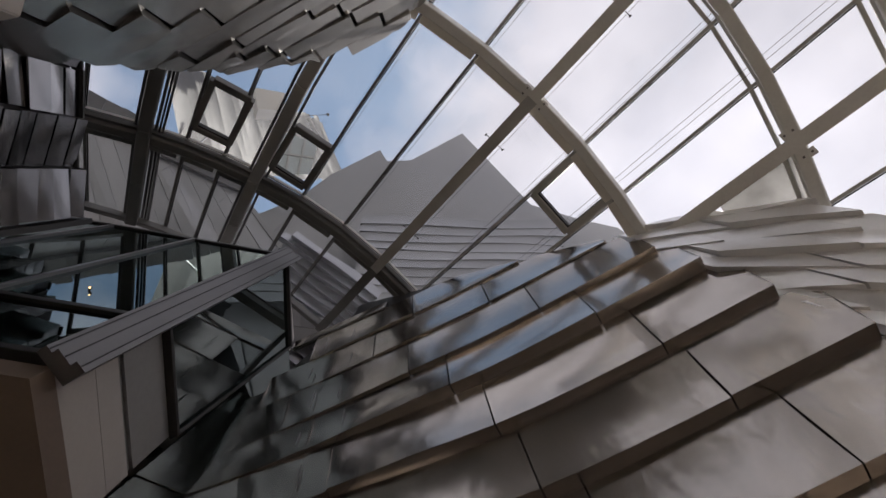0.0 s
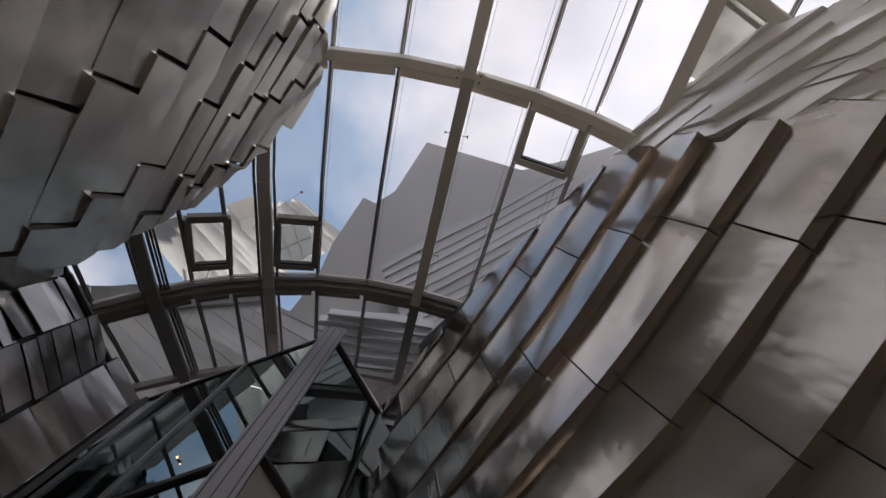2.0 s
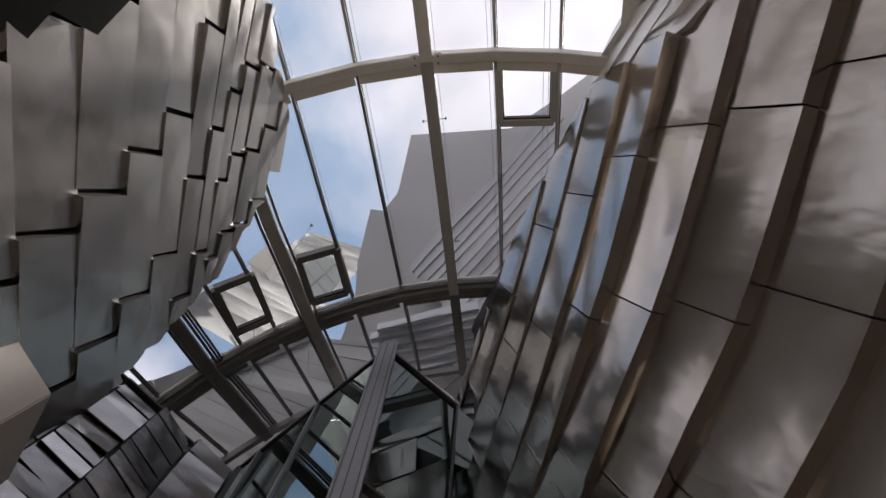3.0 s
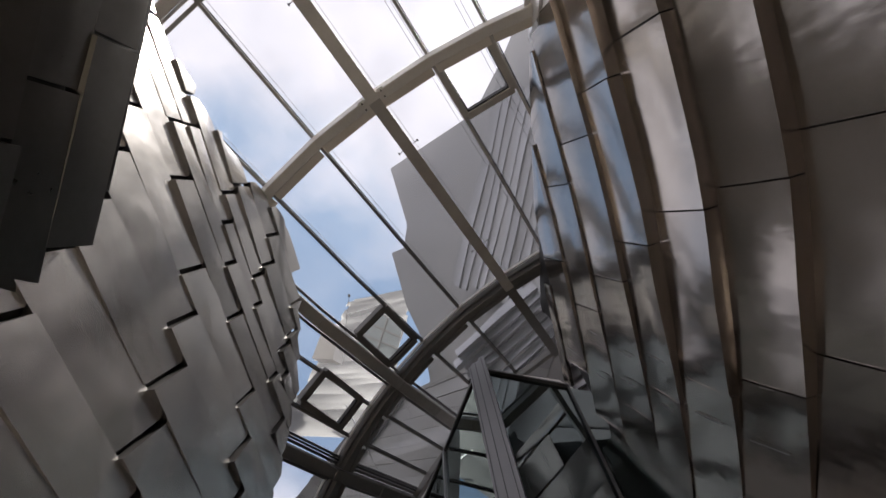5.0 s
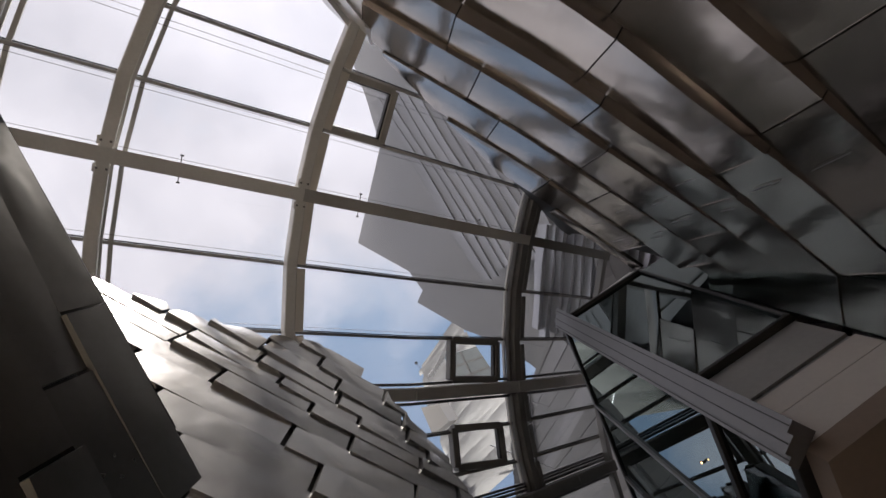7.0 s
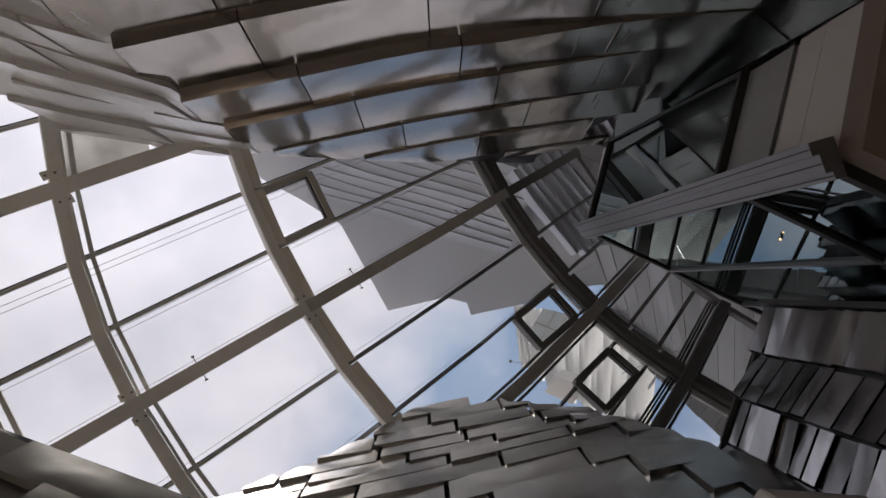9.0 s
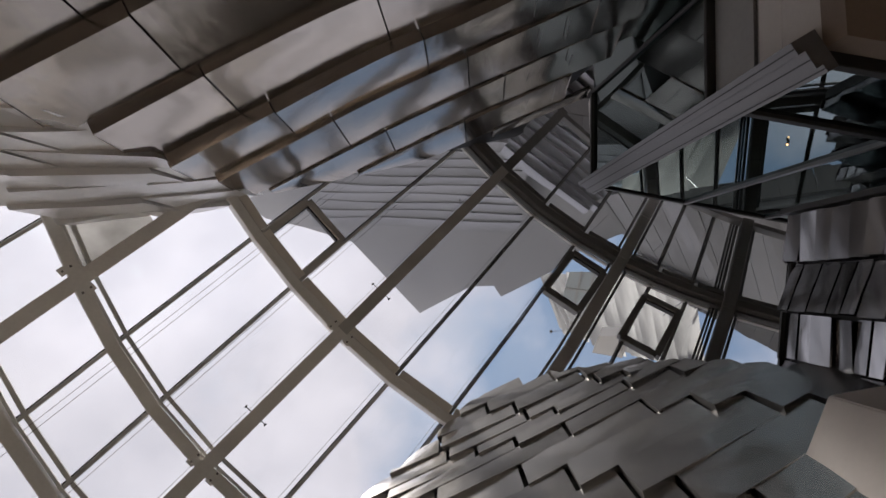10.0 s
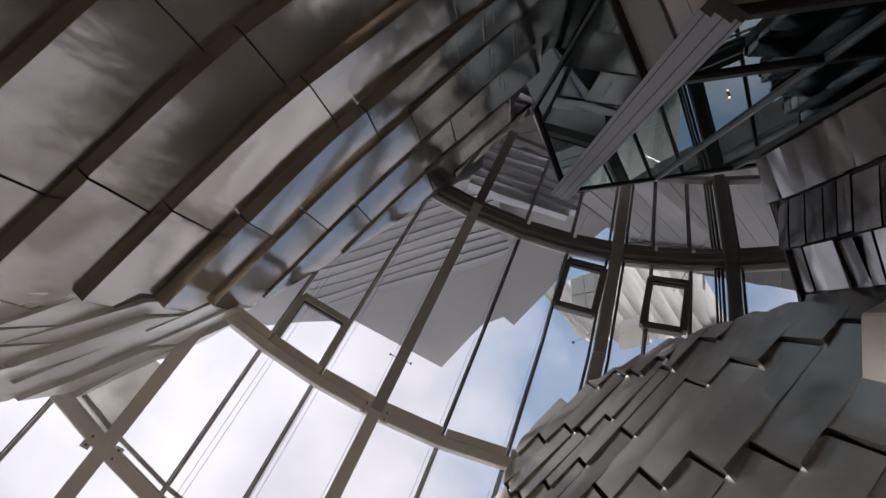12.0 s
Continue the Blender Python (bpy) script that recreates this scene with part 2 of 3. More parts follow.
OVER = Vector((0, -0.5, 0.866))
ROOF_R = 7.6


def roof_point(s, x, r=ROOF_R):
    """The point of the barrel at s along it and x across it."""
    x = max(-r * 0.98, min(r * 0.98, x))
    return Vector((0, 0, EYE_Z)) + AXIS * s + Vector((x, 0, 0)) + OVER * math.sqrt(r * r - x * x)


def line_x(x, s):
    """Where a lengthwise member stands across the barrel at s: the bays close up towards the top."""
    if x < 0:
        return x * (1.045 - 0.03 * max(0.0, s - 5.5))
    return x * (1.0 - 0.015 * max(0.0, s - 4.0) - 0.006 * max(0.0, 1.0 - s)) if x > 1 else x


def roof_height(x, y, r=ROOF_R):
    """The height of the barrel over a point of the floor."""
    k = math.sqrt(max(0.01, r * r - x * x)) if abs(x) < r else 0.1
    s = (y + 0.5 * k) / 0.866
    return EYE_Z + 0.5 * s + 0.866 * k


# outdoor ground
bm = solid([(-600, -600, -0.6), (600, -600, -0.6), (600, 600, -0.6), (-600, 600, -0.6)], [(-600, -600, -0.21), (600, -600, -0.21), (600, 600, -0.21), (-600, 600, -0.21)])
tagged(mesh_object("ground", bm, GROUND), "grey paved ground around the building", "ground", kind="structure")

# floor and added plain walls that close the place below against stray light
bm = solid([(-12, -12, -0.2), (12, -12, -0.2), (12, 12, -0.2), (-12, 12, -0.2)], [(-12, -12, 0), (12, -12, 0), (12, 12, 0), (-12, 12, 0)])
floor = tagged(mesh_object("floor", bm, FLOOR), "pale warm stone floor of the atrium", "floor", kind="structure")


def plain_wall(name, a, b, z0, z1, thick=0.2, mat=None):
    a, b = Vector((*a, 0)), Vector((*b, 0))
    n = Vector((-(b - a).y, (b - a).x, 0)).normalized() * thick
    ring = [a, b, b + n, a + n]
    return tagged(mesh_object(name, solid([p + Vector((0, 0, z0)) for p in ring], [p + Vector((0, 0, z1)) for p in ring]), mat or PLASTER), "added plain wall closing the atrium against stray light", "wall", kind="structure")


plain_wall("wall_south", (7, -6.75), (-7, -6.75), 0, 6.9)
# west wall raised and darkened, unseen, so the steel mirrors no bright sky
plain_wall("wall_west", (-6.7, -6.7), (-6.7, 4.5), 0, 11.4, mat=PLASTER_DEEP_SHADE)
plain_wall("wall_north", (-9, 10.5), (9, 10.5), 0, 11.2, mat=PLASTER_SHADED)
plain_wall("wall_bay_west", (-6.75, 4.5), (-6.75, 10.4), 0, 11.4, mat=PLASTER_SHADED)
plain_wall("wall_bay_east", (6.5, 7.0), (0.6, 5.6), 0, 11.4, mat=PLASTER_SHADED)
plain_wall("wall_east", (6.6, 10.4), (6.6, -6.7), 0, 7.6)


# panelled walls
def wall_panel(name, grid, nrm_out, out_top, out_bottom, mat, parent, twist=0.0, bulge=0.006):
    """A folded sheet panel: grid is a row of (bottom, top) points on the wall, out the way towards the room."""
    bm = bmesh.new()
    k, rows = len(grid), 4
    face, fb, ft, bb, bt = [], [], [], [], []
    for i, ((lo, hi), out) in enumerate(zip(grid, nrm_out)):
        w = twist * (2 * i / (k - 1) - 1)
        low = lo + out * max(0.012, out_bottom[i] + w)
        high = hi + out * max(0.004, out_top + w * 0.6)
        side = 0.4 + 0.6 * math.sin(math.pi * i / (k - 1))
        face.append([bm.verts.new(low.lerp(high, v / rows) + out * (bulge * side * math.sin(math.pi * v / rows))) for v in range(rows + 1)])
        fb.append(bm.verts.new(low))
        ft.append(bm.verts.new(high))
        bb.append(bm.verts.new(lo - out * 0.04))
        bt.append(bm.verts.new(hi - out * 0.04))
    for i in range(k - 1):
        for v in range(rows):
            f = bm.faces.new((face[i][v], face[i + 1][v], face[i + 1][v + 1], face[i][v + 1]))
            f.smooth = True
        bm.faces.new((fb[i], bb[i], bb[i + 1], fb[i + 1]))
        bm.faces.new((ft[i], ft[i + 1], bt[i + 1], bt[i]))
        bm.faces.new((bb[i], bt[i], bt[i + 1], bb[i + 1]))
    ends = [bm.faces.new((fb[0], ft[0], bt[0], bb[0])), bm.faces.new((fb[-1], bb[-1], bt[-1], ft[-1]))]
    # end faces near black: shade of the open joints in their colour
    shaded_ends = mat is STEEL_LEFT
    for f in ends:
        f.material_index = 1 if shaded_ends else 0
    ob = part(name, bm, mat, parent)
    if shaded_ends:
        ob.data.materials.append(RUBBER_AND_SHADE)
    return ob


def curve(table):
    """Linear steps between (x, y) pairs."""
    def at(x):
        if x <= table[0][0]:
            return table[0][1]
        for (x0, y0), (x1, y1) in zip(table, table[1:]):
            if x <= x1:
                u = (x - x0) / (x1 - x0)
                return y0 + (y1 - y0) * u
        return table[-1][1]
    return at


def panelled(name, label, place, rows, length, offsets, span, out_top, out_bottom, mat, cut=None, steps=4, jitter=0.0, seed=1, gap=0.012, crest=None, bulge=0.006, flare=0.0, by_point=False):
    """Courses of panels on place(l, z) -> (point, outward); rows: heights of the course edges."""
    rnd = random.Random(seed)
    root = tagged(empty(name), label, "wall", kind="structure")
    bm = bmesh.new()
    for z0, z1 in zip(rows, rows[1:]):
        l0, l1 = span(0.5 * (z0 + z1))
        for j in range(32):
            quad = []
            for u in (j / 32, (j + 1) / 32):
                l = l0 + 0.03 + (l1 - l0 - 0.06) * u
                lo, out = place(l, z0)
                hi, _ = place(l, z1)
                top = roof_height(hi.x, hi.y) - 0.2
                if crest:
                    top = min(top, EYE_Z + crest(l) - 0.16)
                if hi.z > top:
                    hi = lo.lerp(hi, max(0.0, (top - lo.z) / (hi.z - lo.z)))
                quad.append((lo - out * 0.06, hi - out * 0.06))
            if min(hi.z - lo.z for lo, hi in quad) < 0.05:
                continue
            (a, b), (c, d) = quad
            bm.faces.new([bm.verts.new(p) for p in (a, c, d, b)])
            bm.faces.new([bm.verts.new(p - out * 0.04) for p in (a, c, d, b)])
    # added sheet darkens the joints and blocks light between panels
    part("backing", bm, RUBBER_AND_SHADE, root, "added dark sheet behind the panels, blocking light in the joints")
    for k, (z0, z1) in enumerate(zip(rows, rows[1:])):
        l0, l1 = span(0.5 * (z0 + z1))
        start = offsets(k)
        wide = length(k) if callable(length) else length
        i = math.floor((l0 - start) / wide)
        while start + i * wide < l1:
            a, b = max(l0, start + i * wide) + gap / 2, min(l1, start + (i + 1) * wide) - gap / 2
            i += 1
            if b - a < 0.06:
                continue
            tilt = rnd.uniform(-1, 1) * jitter
            ragged = rnd.uniform(-0.12, 0.12)
            grid, outs = [], []
            for j in range(steps + 1):
                l = a + (b - a) * j / steps
                lo, out = place(l, z0 + (0.0 if by_point else gap / 2))
                hi, _ = place(l, z1 + (0.02 if by_point else 0.03 - gap / 2))
                top = roof_height(hi.x, hi.y) - 0.12
                if crest:
                    top = min(top, EYE_Z + crest(l if by_point else 0.5 * (a + b)) + ragged)
                if lo.z > top - 0.1:
                    if by_point and len(grid) < 3:
                        grid, outs = [], []
                        continue
                    break
                if hi.z > top:
                    hi = lo.lerp(hi, (top - lo.z) / (hi.z - lo.z))
                grid.append((lo, hi))
                outs.append(out)
            if len(grid) < (3 if by_point else steps) or sum(hi.z - lo.z for lo, hi in grid) / len(grid) < (0.16 if by_point else 0.3):
                continue
            n_g = len(grid)
            lips = [(out_bottom(a + (b - a) * j / steps, z0) if callable(out_bottom) else out_bottom) + tilt for j in range(n_g)]
            ot = out_top(0.5 * (a + b), z0) if callable(out_top) else out_top
            wall_panel("panel", grid, outs, ot + tilt * 0.5, lips, mat, root, rnd.uniform(-1, 1) * jitter - flare, bulge)
    return root


# the bulging wall with wide courses
R_AZ = radians(20)
R_N = Vector((math.cos(R_AZ), math.sin(R_AZ), 0))
R_T = Vector((-math.sin(R_AZ), math.cos(R_AZ), 0))
R_O = Vector((0.316, 0.08, 0))
r_depth = curve([(-1.6, 4.0), (0.5, 3.8), (1.3, 3.7), (2.1, 3.72), (2.83, 3.58), (3.5, 3.36), (4.25, 3.09), (4.42, 3.02), (5.0, 2.67), (5.85, 2.34), (6.7, 2.1), (7.55, 1.93), (8.4, 1.79), (9.25, 1.66), (10.1, 1.55), (11.0, 1.45), (12, 1.35)])
r_rows = [EYE_Z + h for h in (-0.4, 0.5, 1.3, 2.1, 2.83, 3.5, 4.40, 5.10, 5.88, 6.62)] + [EYE_Z + 7.5 + 0.85 * k for k in range(0, 6)]
r_turn = curve([(0.0, 0.0), (0.6, 0.03), (1.0, 0.09), (1.5, 0.18), (2.1, 0.30), (2.6, 0.42), (3.2, 0.57), (3.7, 0.71), (4.4, 0.91), (5.7, 1.3)])
r_share = curve([(2.5, 1.15), (3.5, 1.1), (4.36, 1.0), (5.1, 0.72), (5.9, 0.52), (6.6, 0.35), (7.5, 0.3)])
R_OFF = {0: 0.2, 1: 0.2, 2: 0.4, 3: 0.5, 4: 0.0, 5: 0.27, 6: -1.27, 7: -1.1, 8: -0.76, 9: -0.25, 10: 0.3, 11: -0.4, 12: 0.1, 13: 0.7}


def right_place(l, z):
    d = r_depth(z - EYE_Z)
    d -= r_turn(l) * r_share(z - EYE_Z)
    p = R_O + R_N * d + R_T * l
    p.z = z
    return p, -R_N


def right_lip(l, z):
    h = z - EYE_Z
    a = 0.16 if h < 6.3 else 0.085 if h < 7.2 else 0.045
    return a * max(0.2, min(1.0, 1.0 - (l - 1.7) / 2.4))


wall_right = panelled("wall_east_panelled", "bulging wall clad in wide brushed steel panels with deep lower lips", right_place, r_rows, 1.9, lambda k: R_OFF.get(k, 0.3 * k), lambda z: (-0.95 * r_depth(z - EYE_Z), 5.7 if z < EYE_Z + 7.2 else 4.9), 0.0, right_lip, STEEL, gap=0.018, jitter=0.012, bulge=-0.032, crest=curve([(2.6, 12.0), (2.75, 9.85), (3.74, 8.8), (4.3, 8.2), (5.3, 7.6)]))

# added thin bars drawing the glint of upright panel joints
rnd_glint = random.Random(31)
for k, z in enumerate(r_rows[6:12]):
    for m in range(2):
        l = 2.7 + 0.45 * m + rnd_glint.uniform(-0.15, 0.15)
        p, out = right_place(l, z + 0.2)
        q, _ = right_place(l, z + 0.2 + rnd_glint.uniform(0.25, 0.45))
        part("joint_glint", bar(p + out * 0.045, q + out * 0.02, R_T, 0.006, 0.012), ALU, wall_right, "thin bar added as the glint of a panel joint")

# the wall beyond its corner
r_rows_back = [EYE_Z - 0.5 + 0.47 * k for k in range(0, 20)]
C_AZ = radians(-78)
C_DIR = Vector((math.cos(C_AZ), math.sin(C_AZ), 0))


C_SLOPE = 1.4


def corner_place(l, z):
    """Courses run parallel to the falling crest: z is the course height at the corner."""
    z -= C_SLOPE * l
    d = r_depth(z - EYE_Z)
    base = R_O + R_N * d + R_T * (-0.95 * d)
    p = base + C_DIR * l
    p.z = z
    return p, Vector((math.sin(C_AZ), -math.cos(C_AZ), 0))


panelled("wall_southeast_panelled", "steel panelled wall running back from the corner", corner_place, r_rows_back, 0.62, lambda k: 0.23 * k, lambda z: (-0.12, 1.24), 0.012, 0.065, STEEL_SKY_LIT, seed=3, jitter=0.045, bulge=-0.004, crest=curve([(0.0, 7.95), (0.2, 7.6), (0.7, 6.72), (1.2, 5.97), (1.4, 5.7)]), steps=6, by_point=True)

# the staggered shingle wall opposite
L_AZ = radians(-152)
L_N = Vector((math.cos(L_AZ), math.sin(L_AZ), 0))
L_T = Vector((-math.sin(L_AZ), math.cos(L_AZ), 0))
L_O = Vector((0.34, 0.05, 0))
l_depth = curve([(-2, 3.1), (0, 2.9), (2.6, 2.66), (4.1, 2.51), (5.3, 2.42), (7.1, 2.27), (8.5, 2.12), (10, 1.95)])


L_SLOPE = 0.35


def left_place(l, z):
    """Courses sink towards the south: z is the course height over the middle of the wall."""
    z -= L_SLOPE * l
    d = l_depth(z - EYE_Z)
    p = L_O + L_N * d + L_T * l
    p.z = z
    return p, -L_N


l_rows = [EYE_Z + h for h in (-1.6, -0.9, -0.2, 0.5, 1.1, 1.7, 2.2, 2.7, 3.2, 3.77, 4.33, 4.84, 5.31, 5.70, 5.99, 6.26, 6.62, 7.05, 7.5, 7.9, 8.3, 8.7, 9.1)]
L_OFF = {8: -1.35, 9: -1.03, 10: -0.65, 11: -0.25, 12: 0.62, 13: -0.3, 14: 0.15, 15: 0.48, 16: -0.45, 17: -0.1, 18: 0.3, 19: -0.5, 20: 0.2, 21: 0.6}


def left_mix(l, z):
    """0 on the flat lower sheets, 1 on the flared upper shingles."""
    a = min(1.0, max(0.0, (z - EYE_Z - 4.6) / 1.0))
    b = min(1.0, max(0.0, (l + 0.6) / 0.8))
    return a * b


def left_lip(l, z):
    return 0.026 + 0.008 * left_mix(l, z)


def left_top(l, z):
    return 0.014


L_CREST = curve([(-3.3, 5.3), (-3.2, 5.7), (-2.7, 6.6), (-2.3, 7.1), (-1.9, 7.4), (-1.0, 7.9), (-0.45, 8.15), (-0.07, 7.9), (0.4, 7.45), (0.85, 6.8), (1.35, 6.15), (2.0, 5.6), (3.0, 5.0), (4.0, 4.6)])

panelled("wall_west_panelled", "wall of staggered steel shingles with dark open joints", left_place, l_rows, lambda k: 1.48 if k < 14 else 1.02, lambda k: L_OFF.get(k, -1.35 - 0.35 * (8 - k)), lambda z: (-3.5, 4.6), left_top, left_lip, STEEL_LEFT, jitter=0.014, seed=5, gap=0.05, crest=lambda l: L_CREST(l) + 0.2 * ((-2.6 * l) % 1.0 - 0.5), steps=10, flare=-0.022, by_point=True)

# the lower shingled volume in front of it
V_AZ = radians(-127)
V_N = Vector((math.cos(V_AZ), math.sin(V_AZ), 0))
V_T = Vector((-math.sin(V_AZ), math.cos(V_AZ), 0))
V_O = Vector((0, -0.24, 0))
v_depth = curve([(-1.6, 3.0), (0, 2.64), (2.29, 2.095), (2.71, 1.98), (3.18, 1.892), (3.71, 1.813)])


def low_place(l, z):
    d = v_depth(z - EYE_Z - 0.12)
    p = V_O + V_N * d + V_T * l
    p.z = z
    return p, -V_N


V_ROWS = [-1.5, -0.8, -0.2, 0.4, 0.95, 1.48, 1.94, 2.33, 2.69, 3.02, 3.35, 3.7, 3.94]
V_START = curve([(2.1, -1.94), (2.5, -1.85), (2.86, -1.54), (3.19, -1.19), (3.52, -0.84), (3.82, -0.5)])
panelled("wall_southwest_panelled", "lower bulging volume clad in steel panels with shade in their colour", low_place, [EYE_Z + h for h in V_ROWS], 1.32, lambda k: V_START(0.5 * (V_ROWS[k] + V_ROWS[k + 1])), lambda z: (V_START(z - EYE_Z), 2.25), 0.05, 0.035, STEEL_SHADED, jitter=0.025, seed=8, gap=0.025, flare=-0.03)

# the pleated shingle wall between the shingle wall and the bay
F_P = Vector((-2.67, 2.82, 0))
F_T = Vector((0.581, 0.814, 0))
F_N = Vector((0.814, -0.581, 0))
F_COLS = [-2.25, -1.74, -1.22, -0.72, -0.19, 0.35]
F_TOPS = [5.78, 5.82, 5.84, 5.76, 5.84]


def far_place(l, z):
    p = F_P + F_T * l
    p.z = z
    return p


def pleated(root, origin, along, out, cols, tops, seed):
    """Upright pleats of small shingles: every second pleat is folded out on one edge."""
    rnd = random.Random(seed)

    def at(l, z):
        p = origin + along * l
        p.z = z
        return p

    for k, (l0, l1) in enumerate(zip(cols, cols[1:])):
        top = EYE_Z + tops[k]
        ring = [at(l0, 0) - out * 0.05, at(l1, 0) - out * 0.05, at(l1, 0) - out * 0.2, at(l0, 0) - out * 0.2]
        # added sheet again, keeping the gaps between shingles dark
        part("backing", solid(ring, [p + Vector((0, 0, top - 0.03)) for p in ring]), RUBBER_AND_SHADE, root, "added dark sheet behind the shingles, blocking light in the joints")
        z1 = top
        while z1 > 2.0:
            z0 = z1 - rnd.choice((0.19, 0.22, 0.27, 0.32))
            shift = rnd.uniform(-0.012, 0.012)
            grid, outs = [], []
            for j in range(5):
                l = l0 + 0.016 + shift + (l1 - l0 - 0.032) * j / 4
                grid.append((at(l, z0 + 0.012), at(l, z1 - 0.012)))
                outs.append(out)
            if k % 2 == 0:
                wall_panel("panel", grid, outs, 0.05 + (rnd.uniform(0.02, 0.05) if k == 4 else rnd.uniform(-0.04, 0.04)), [0.05] * 5, STEEL_FAR, root, rnd.uniform(-0.03, 0.03), 0.003)
            else:
                fold = [0.17 - 0.035 * j + rnd.uniform(-0.004, 0.004) for j in range(5)]
                wall_panel("panel", grid, [out * (f / 0.1) for f in fold], 0.1, [0.1] * 5, STEEL_FAR, root, 0.0, 0.003)
            z1 = z0
        part("coping", bar(at(l0, top + 0.01), at(l1, top + 0.01), out, 0.12, 0.03), RUBBER_AND_SHADE, root)


wall_far = tagged(empty("wall_northwest_panelled"), "pleated wall of small bright and dark steel shingles", "wall", kind="structure")
pleated(wall_far, F_P, F_T, F_N, F_COLS, F_TOPS, 11)
wall_return = tagged(empty("wall_north_return"), "pleated steel shingle wall mirrored in the bay glass", "wall", kind="structure")
pleated(wall_return, Vector((-3.15, 3.45, 0)), Vector((-0.75, 0.661, 0)), Vector((0.661, 0.75, 0)), [0.0, 0.52, 1.02, 1.5, 2.03, 2.55, 3.05], [6.9, 7.5, 8.1, 8.6, 9.0, 9.2], 17)
part("edge_post", bar(far_place(0.4, 0.0), far_place(0.4, EYE_Z + 6.0), F_T, 0.06, 0.14), RUBBER_AND_SHADE, wall_far)

# white pier
T0 = Vector((-2.77, 1.27, 0))
pier_ring = [T0, T0 + Vector((-0.42, -1.25, 0)), T0 + Vector((-1.6, -1.0, 0)), T0 + Vector((-1.0, 1.3, 0))]
bm = solid(pier_ring, [p + Vector((0, 0, EYE_Z + 3.98)) for p in pier_ring])
bmesh.ops.recalc_face_normals(bm, faces=bm.faces)
bmesh.ops.bevel(bm, geom=list(bm.edges), offset=0.01, segments=2, affect="EDGES")
tagged(mesh_object("wall_pier", bm, PLASTER), "white painted plaster pier beside the shingle wall", "pier", kind="structure")

# roof: beams, ribs, mullions, glass
roof = tagged(empty("roof"), "glazed barrel roof of steel beams, ribs and clear panes", "roof", kind="structure")
HEAVY = [-5.9, -3.93, -2.20, 0.535, 3.16, 5.2]
LIGHT = [-5.3, -4.66, -3.38, -2.80, -1.37, -0.46, 1.50, 2.36, 3.85, 4.55]
RIBS = [9.15, 6.80, 2.45, 0.1, -1.15, -2.4, -3.3]
RIB_BEND = [0.0, 0.0, 0.025, 0.06, 0.06, 0.06, 0.06]
RIB_BEND_WEST = [0.0, 0.013, 0.035, 0.03, 0.0, 0.0, 0.0]


def rib_s(i, x):
    return RIBS[i] + RIB_BEND[i] * max(0.0, x - 0.43) ** 2 + RIB_BEND_WEST[i] * min(0.0, x - 0.3) ** 2


def flanged(p, q, side, up, half=0.088, web=0.06, deep=0.30, plate=0.028):
    """A welded I-section from p to q, its lower flange at the line, with slightly worn edges."""
    prof = [(-half, 0), (half, 0), (half, plate), (web, plate), (web, deep - plate), (half, deep - plate), (half, deep), (-half, deep), (-half, deep - plate), (-web, deep - plate), (-web, plate), (-half, plate)]
    return solid([p + side * u + up * v for u, v in prof], [q + side * u + up * v for u, v in prof])


S_BAYS = [-3.3, -1.15, 0.1, 2.45, 4.6, 6.8, 8.0, 9.15]
for x in HEAVY:
    nrm = (roof_point(0, x) - (Vector((0, 0, EYE_Z)))).normalized()
    side = AXIS.cross(nrm).normalized()
    for s0, s1 in zip(S_BAYS, S_BAYS[1:]):
        p, q = roof_point(s0, line_x(x, s0)), roof_point(s1, line_x(x, s1))
        # tower shade is in the colour: beam segments darken towards the top
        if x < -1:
            part("beam", bar(p - nrm * 0.16, q - nrm * 0.16, side, 0.20, 0.30), HALF_SHADED_FRAME if x > -3 else DARK_SHADED_FRAME, roof)
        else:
            part("beam", flanged(p - nrm * 0.31, q - nrm * 0.31, side, nrm), BEAM if x > 1 or s0 < 2.4 else FRAME if s0 < 6.8 else DARK_SHADED_FRAME, roof)
        if x < -1:
            for k, w, m in ((-0.15, 0.045, ALU), (0.15, 0.045, ALU), (0.205, 0.03, RUBBER_AND_SHADE), (0.255, 0.04, ALU))[:2 if x > -3 else 4]:
                part("frame_profile", bar(p - nrm * 0.05 + side * k, q - nrm * 0.05 + side * k, side, w, 0.10), m, roof)
for x in LIGHT:
    nrm = (roof_point(0, x) - (Vector((0, 0, EYE_Z)))).normalized()
    for s0, s1 in zip(S_BAYS, S_BAYS[1:]):
        p, q = roof_point(s0, line_x(x, s0)), roof_point(s1, line_x(x, s1))
        side = AXIS.cross(nrm).normalized()
        # mullions likewise: the shaded upper bays get the dark copy
        part("mullion", bar(p - nrm * 0.03, q - nrm * 0.03, side, 0.045, 0.10), FRAME if x > 1 or s1 < 3 else DARK_SHADED_FRAME, roof)
        part("gasket", bar(p - nrm * 0.01 + side * 0.034, q - nrm * 0.01 + side * 0.034, side, 0.016, 0.05), RUBBER_AND_SHADE, roof)
XS = sorted(HEAVY + LIGHT)
